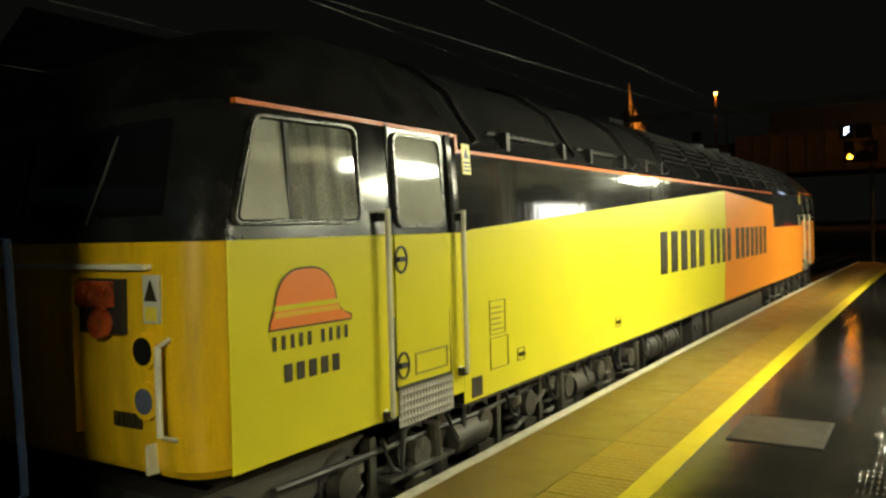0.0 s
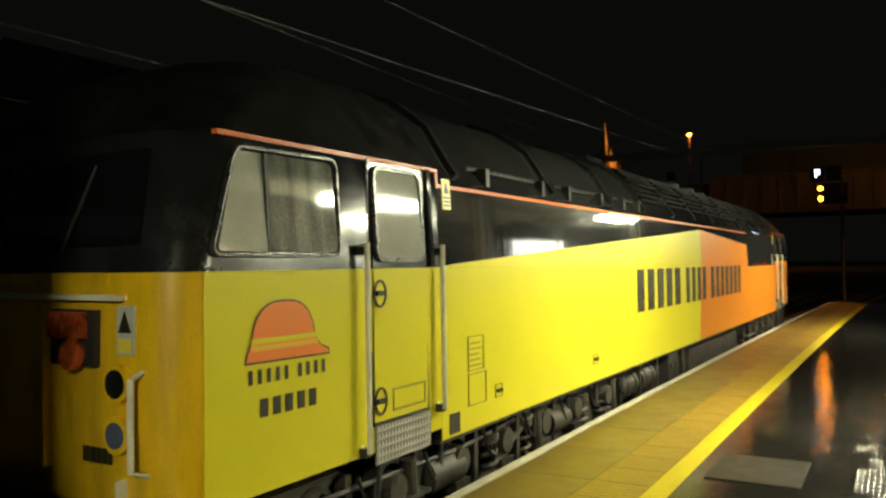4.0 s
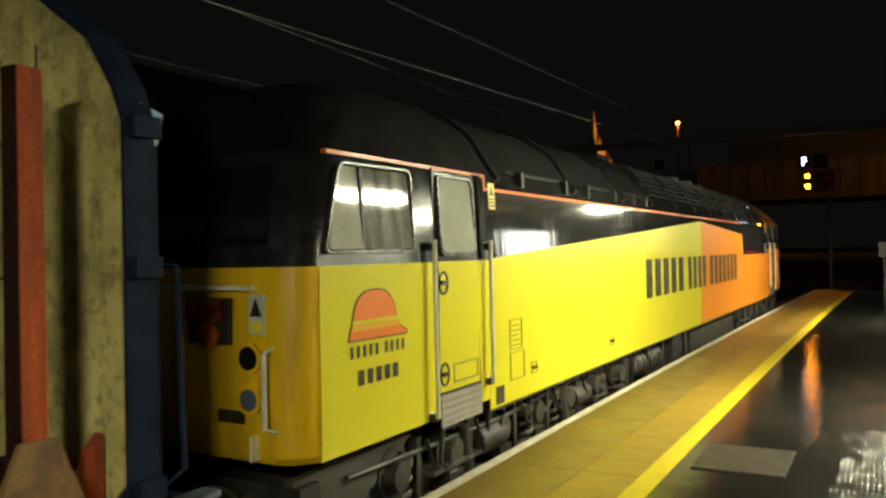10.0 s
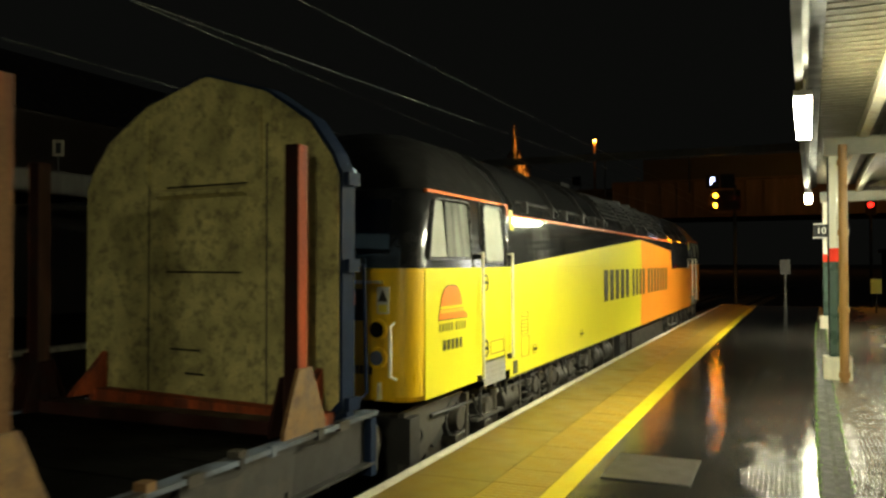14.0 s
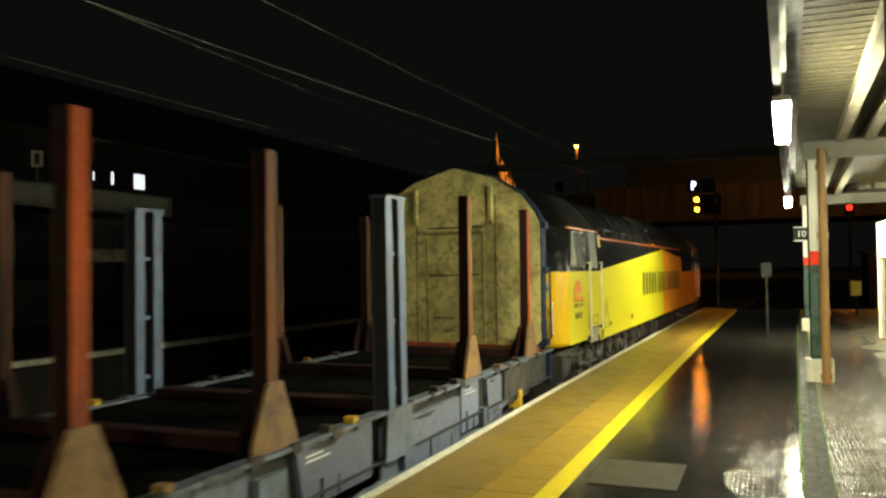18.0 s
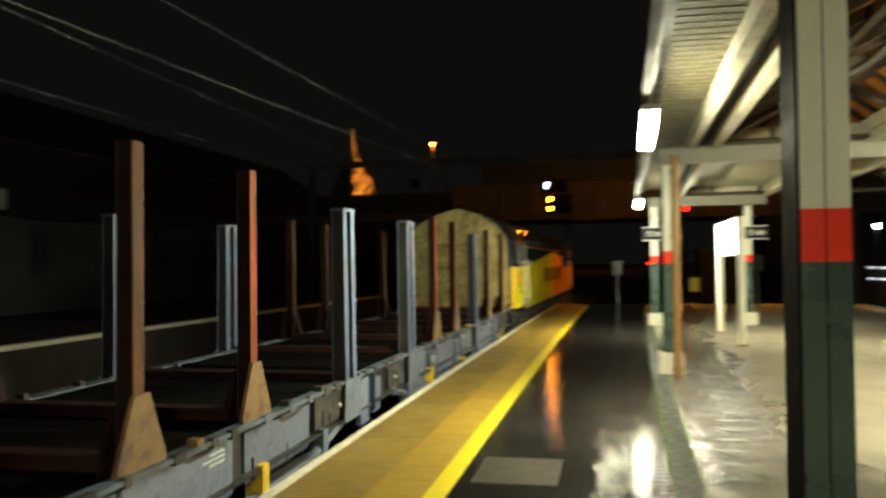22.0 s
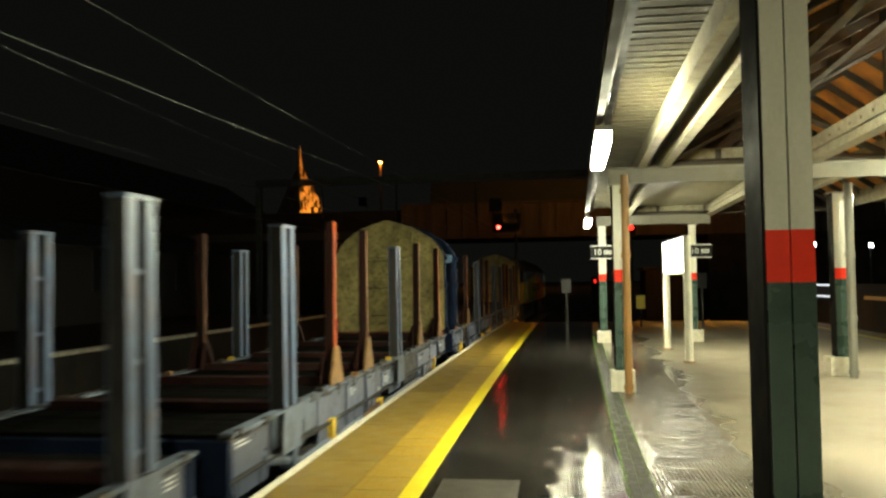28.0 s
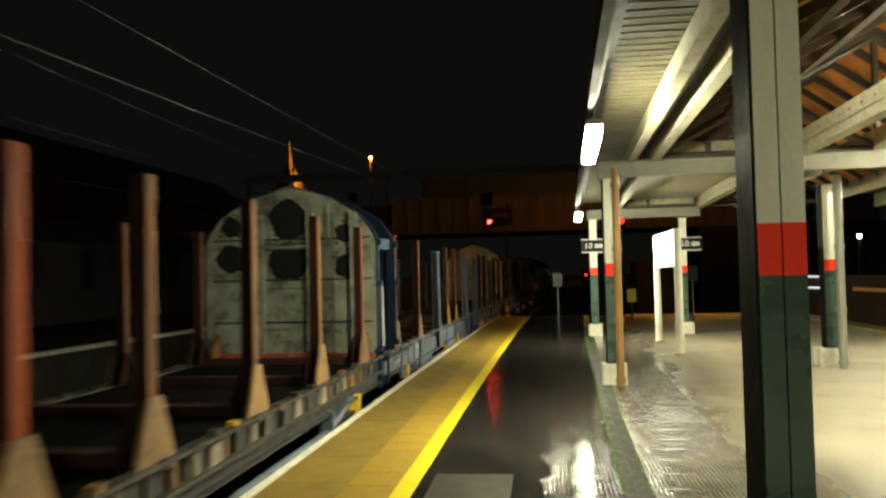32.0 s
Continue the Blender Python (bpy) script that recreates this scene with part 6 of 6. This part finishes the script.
                part("gusset", prism(B(), [(y - 0.19, SOLE - 0.01), (y + 0.19, SOLE - 0.01), (y + 0.19, SOLE + 0.05), (y + 0.07, SOLE + 0.36), (y - 0.07, SOLE + 0.36), (y - 0.19, SOLE + 0.05)], *xs(1.07, 1.092)), shaded_post_core, po)
                part("web", prism(B(), [(side * 0.95, DECK), (side * 1.07, DECK), (side * 1.09, SOLE + 0.34), (side * 1.06, SOLE + 0.34)], y - 0.045, y + 0.045, "y"), shaded_post_core, po)
            else:
                o = 0.15 if side == far else 0.0
                leg = [(side * (1.14 + o), 0.98), (side * (1.27 + o), 0.98), (side * (1.25 + o), 3.06), (side * (1.14 + o), 3.06)]
                # legs dark: the shade inside the open channels is put into their colour
                po = part("post", prism(B(), leg, y - 0.155, y - 0.07, "y"), dark_steel, root, "twin grey steel post, channel shade in its dark legs")
                for d in (-0.17, 0.06):
                    for q0, q1, e in ((1.271 + o, 1.278 + o, -0.02), (1.132 + o, 1.139 + o, 0.0)):
                        part("flange", prism(B(), [(side * q0, 0.98), (side * q1, 0.98), (side * (q1 + e), 3.06), (side * (q0 + e), 3.06)], y + d, y + d + 0.11, "y"), post_grey, po, "pale grey flange")
                part("second_leg", prism(B(), leg, y + 0.07, y + 0.155, "y"), dark_steel, po)
                part("cap", soften(box(B(), *xs(1.12 + o, 1.27 + o), y - 0.18, y + 0.18, 3.06, 3.085), 0.008, 1), post_grey, po)
                for z in (1.5, 2.05, 2.6):
                    part("rung", box(B(), *xs(1.17 + o, 1.23 + o), y - 0.055, y + 0.055, z, z + 0.035), post_grey, po)
                part("foot_plate", prism(B(), [(y - 0.26, 0.98), (y + 0.26, 0.98), (y + 0.22, SOLE), (y - 0.22, SOLE)], *xs(1.280 + o, 1.290 + o)), wagon_blue, po)
                if o:
                    part("outrigger", box(B(), *xs(1.19, 1.285 + o), y - 0.05, y + 0.05, 1.05, 1.30), wagon_blue, po)
    # bolsters between the posts, and the deck of cross boards
    for y, kind in posts:
        if kind == "r":
            part("bolster", soften(box(B(), -1.05, 1.05, y - 0.08, y + 0.08, DECK, DECK + 0.09), 0.01, 1), bolster_red, root, "grimy red bolster across the deck")
            continue
        part("bolster", soften(box(B(), -1.12, 1.12, y - 0.11, y + 0.11, DECK, DECK + 0.07), 0.01, 1), bolster_red, root)
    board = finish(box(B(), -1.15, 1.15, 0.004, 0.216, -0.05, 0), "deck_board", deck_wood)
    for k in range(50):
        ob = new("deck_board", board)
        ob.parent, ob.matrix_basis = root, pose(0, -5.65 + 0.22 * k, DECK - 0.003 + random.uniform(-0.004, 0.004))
    part("underframe", box(B(), -1.0, 1.0, -5.6, 5.6, 1.0, 1.2), dark_steel, root)
    for y in (-5.72, 5.66):
        part("headstock", soften(box(B(), -1.24, 1.24, y, y + 0.08, 0.9, 1.32), 0.015, 1), deep_blue, root)
    for x in (-0.87, 0.87):
        bf = part("buffer", rod(B(), (x, 5.74, 1.03), (x, 6.05, 1.03), 0.12, 14, 0.10), dirty_steel, root, smooth=True)
        part("buffer_head", rod(B(), (x, 6.05, 1.03), (x, 6.09, 1.03), 0.22, 18), dirty_steel, bf, smooth=True)
    part("drawbar", rod(B(), (0, -5.72, 1.0), (0, -5.95, 1.0), 0.07, 8), dark_steel, root)
    part("coupling_hook", rod(B(), (0, 5.74, 1.0), (0, 6.3, 1.0), 0.05, 8), dark_steel, root)
    part("air_pipe", tube(B(), [(0.45, 5.74, 1.05), (0.45, 5.95, 0.95), (0.45, 6.05, 0.62)], 0.025, 6), dark_steel, root)
    # the bulkhead: an old van end
    bh = part("bulkhead", prism(B(), arch(1.26, 1.43, 0.0, 0.0, left), 5.20, 5.24, "y"), soot_grey if sooty else cream, root, "sooty whitewashed bulkhead" if sooty else "stained cream bulkhead boarding", m=pose(0, 5.2 + ahead, 0, 0, 0, skew) @ pose(0, -5.2, 0))
    part("rim", ring(B(), arch(1.285, 1.38, 0.02, 0.0, left + 0.02), arch(1.285, 1.38, 0.02, 0.05, left + 0.02), 5.215, 5.36, "y"), deep_blue, bh, "dark blue steel rim")
    part("outer_skin", prism(B(), arch(1.25, 1.43, -0.01, 0.0, left - 0.01), 5.28, 5.31, "y"), deep_blue, bh, "dark blue outer skin")
    for x in (-0.62, 0.62):
        part("seam", box(B(), x - 0.006, x + 0.006, 5.196, 5.20, 1.46, 3.5), dark_steel, bh)
        part("outer_rib", box(B(), x - 0.05, x + 0.05, 5.31, 5.37, 1.4, 2.97), deep_blue, bh)
    for x in (-0.62, 0.56):
        part("top_rib", prism(B(), [(5.199, 3.09), (5.17, 3.14), (5.155, 3.62), (5.199, 3.62)], x - 0.025, x + 0.025), soot_grey if sooty else cream, bh, "upright stiffener below the roof")
    part("shelf", prism(B(), [(5.199, 2.97), (5.14, 3.0), (5.14, 3.03), (5.199, 3.05)], -0.5, 0.44), soot_grey if sooty else cream, bh, "stained ledge over the old doorway")
    for z, x0, x1 in ((2.40, -0.40, 0.38), (2.98, -0.36, 0.28), (3.06, -0.40, 0.44), (1.80, -0.36, -0.05), (1.62, -0.2, 0.0)):
        part("ledge", box(B(), x0, x1, 5.184, 5.20, z, z + 0.012), soot if not sooty else dark_steel, bh)
    part("door_frame", ring(B(), [(-0.45, 1.5), (0.45, 1.5), (0.45, 3.1), (-0.45, 3.1)], [(-0.435, 1.515), (0.435, 1.515), (0.435, 3.085), (-0.435, 3.085)], 5.19, 5.20, "y"), soot_grey if sooty else cream, bh)
    part("foot_beam", soften(box(B(), -1.24, 1.24, 5.06, 5.19, 1.36, 1.46), 0.01, 1), rust_red, bh, "red foot beam")
    for x in (-1.12, 1.12):
        part("foot_gusset", prism(B(), [(5.18, 1.42), (4.85, 1.42), (5.18, 1.75)], x - 0.03, x + 0.03), rust_red if not sooty else rust_brown, bh)
    part("ledge_band", prism(B(), [(5.312, 2.98), (5.40, 2.99), (5.43, 3.13), (5.312, 3.17)], -left + 0.05, 1.255), pale_blue, bh, "pale blue ledge across the end")
    for side in (-1, 1):
        part("grab_rail", tube(B(), [(side * 1.29, 5.32, 2.47), (side * 1.30, 5.45, 2.46), (side * 1.30, 5.48, 1.55), (side * 1.29, 5.32, 1.47)], 0.014, 7), white_mark if sooty else deep_blue, bh, "bent steel grab rail", smooth=True)
        for z in (1.5, 2.45, 3.05):
            part("clamp", soften(box(B(), *sorted((side * 1.285, side * 1.325)), 5.24, 5.37, z - 0.04, z + 0.05), 0.01, 1), deep_blue, bh)
        part("end_post", soften(box(B(), *sorted((side * 1.16, side * 1.25)), 5.312, 5.40, 1.40, 3.10), 0.01, 1), deep_blue, bh)
    if sooty:
        for x, z, r in ((-0.92, 3.33, 0.15), (-0.92, 2.86, 0.22), (-0.04, 3.42, 0.29), (-0.04, 2.80, 0.29), (0.80, 3.20, 0.13), (0.86, 2.72, 0.19)):
            turns = [2 * math.pi * k / 60 for k in range(60)]
            ragged = [r * (1 + 0.05 * math.sin(2 * a + 5 * z) + 0.04 * math.sin(5 * a + 9 * x) + random.uniform(-0.07, 0.07)) for a in turns]
            part("soot_patch", prism(B(), [(x + q * math.cos(a), z + q * math.sin(a)) for q, a in zip(ragged, turns)], 5.192, 5.199, "y"), soot, bh, "ragged black soot patch")
            for k in range(9):
                a, q, w = random.uniform(0, 6.28), r * random.uniform(1.05, 1.4), random.uniform(0.008, 0.028)
                flake = [(x + q * math.cos(a) + w * random.uniform(0.6, 1.3) * math.cos(c), z + q * math.sin(a) + w * random.uniform(0.4, 1.0) * math.sin(c)) for c in turns[::8]]
                part("soot_fleck", prism(B(), flake, 5.190, 5.1915, "y"), soot, bh)
        for z in (3.12, 2.52, 1.90):
            part("board_joint", box(B(), -1.2, 1.2, 5.185, 5.1895, z, z + 0.022), soot, bh, "dark open joint")
        for x in (-0.45, 0.3, 0.95):
            part("rib", box(B(), x - 0.05, x + 0.05, 5.12, 5.20, 1.46, 3.5), soot_grey, bh)
    return root


def with_wheels(root):
    for y in (-3.55, 3.55):
        wheelset(root, y, 0.46, 1.0, dark_steel)
    return root


LAYOUT_A = ((4.80, "r"), (2.64, "r"), (0.76, "g"), (-0.90, "r"), (-2.39, "r"), (-4.11, "g"))
LAYOUT_B = ((4.95, "r"), (2.60, "r"), (0.43, "g"), (-1.32, "r"), (-2.82, "r"), (-4.91, "g"))
LAYOUT_D = ((5.11, "r"), (2.80, "r"), (0.70, "g"), (-1.12, "r"), (-2.65, "r"), (-4.38, "g"))
LAYOUT_E = ((4.87, "r"), (2.67, "r"), (0.46, "g"), (-1.34, "r"), (-2.87, "r"), (-4.98, "g"))
LAYOUT_C = ((4.66, "r"), (2.62, "r"), (0.63, "r"), (-1.19, "r"), (-2.50, "r"), (-4.25, "r"))
first = build_wagon(False, LAYOUT_A, 0.1, 1.38, -6.4)
second = build_wagon(False, LAYOUT_B, far=1)
tagged(second, "flat timber wagon with steel posts and a dark blue bulkhead end")
third = build_wagon(False, LAYOUT_D, 0.32, 1.17)
fourth = build_wagon(False, LAYOUT_E, far=1)
tagged(fourth, "flat timber wagon with steel posts and a dark blue bulkhead end")
sooted = build_wagon(True, LAYOUT_C, 0.08, 1.32)
wagons = [(first, -3.8, False), (second, -15.3, True), (third, -27.85, False), (fourth, -39.9, True),
          (sooted, -51.82, False), (copy_thing(sooted, Matrix()), -63.6, True)]
for w, c, turned in wagons:
    with_wheels(w)

# ---- paving pieces, last ----
lay("coping_stone", coping_me, 0.0, -6.3, 30.6, 0.9, 0.006)
lay("paving_slab", paving_me, 0.087, -6.3, 30.6, 0.9, 0.002)
lay("tactile_slab", tact_me, 0.704, -6.3, 30.2, 0.404, 0.003)
run_on("coping_run", 0.0, 0.085, 0.9, 0.09, P0, -6.3, 0.006, nosing)
run_on("paving_run", 0.087, 0.615, 0.9, 0.05, P0, -6.3, 0.002, slab_buff)
run_on("tactile_run", 0.704, 0.402, 0.404, 0.05, P0, -6.4, 0.003, tactile)

# ---- what moves: the train pulls away along the bend ----
STEP = 0.5
RUN = (0.00, 0.00, 0.00, 0.00, 0.00, 0.00, 0.00, 0.00, 0.00, 0.00, 0.00, 0.00, 0.00, 0.01, 0.05, 0.12, 0.23, 0.37, 0.53, 0.72, 0.92, 1.13, 1.34, 1.57, 1.84, 2.15, 2.53, 2.96, 3.45, 3.97, 4.55, 5.17,
       5.84, 6.55, 7.31, 8.12, 8.99, 9.92, 10.91, 11.97, 13.08, 14.26, 15.49, 16.79, 18.17, 19.61, 21.10, 22.66, 24.28, 25.96, 27.69, 29.49, 31.36, 33.31, 35.34, 37.44, 39.62, 41.87, 44.16, 46.47, 48.79, 51.10, 53.41, 55.72, 58.04)


def run(t):
    k = min(int(t / STEP), len(RUN) - 2)
    f = t / STEP - k
    p = [RUN[max(0, min(len(RUN) - 1, k + j))] for j in (-1, 0, 1, 2)]
    return p[1] + 0.5 * f * (p[2] - p[0] + f * (2 * p[0] - 5 * p[1] + 4 * p[2] - p[3] + f * (3 * (p[1] - p[2]) + p[3] - p[0])))


def on_track(y, half, turned):
    a, b_ = bend(y - half), bend(y + half)
    return pose(TRACK + (a + b_) / 2, y, RAIL, 0, 0, -math.degrees(math.atan2(b_ - a, 2 * half)) + (180 if turned else 0))


def motions():
    times = [i * 0.5 for i in range(65)]
    walk(loco, [(t, on_track(11.62 + run(t), 5.6, False)) for t in times])
    for w, c, turned in wagons:
        walk(w, [(t, on_track(c + run(t), 3.55, turned)) for t in times])
    # the signal goes back to red behind the locomotive by the added arm
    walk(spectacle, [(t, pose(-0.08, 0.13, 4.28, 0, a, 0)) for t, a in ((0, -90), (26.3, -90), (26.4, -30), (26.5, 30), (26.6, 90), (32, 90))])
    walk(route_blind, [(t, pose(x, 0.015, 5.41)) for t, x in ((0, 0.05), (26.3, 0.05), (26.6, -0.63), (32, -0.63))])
    # the added blind slides off a second amber at three seconds
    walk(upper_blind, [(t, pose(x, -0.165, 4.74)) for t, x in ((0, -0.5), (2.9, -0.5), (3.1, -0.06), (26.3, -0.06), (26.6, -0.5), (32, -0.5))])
    for axle, y, r in WHEELS:
        turned = any(w == axle.parent and tn for w, c, tn in wagons)
        rows, last = [], -9.0
        for i in range(0, 321):
            t = i / 10
            d = run(t)
            if i in (0, 320) or d - last > 0.5 * r or (d > last and i % 20 == 0):
                rows.append((t, pose(0, y, r, -math.degrees(d / r) * (-1 if turned else 1), 0, 0)))
                last = d
        walk(axle, rows)


motions()
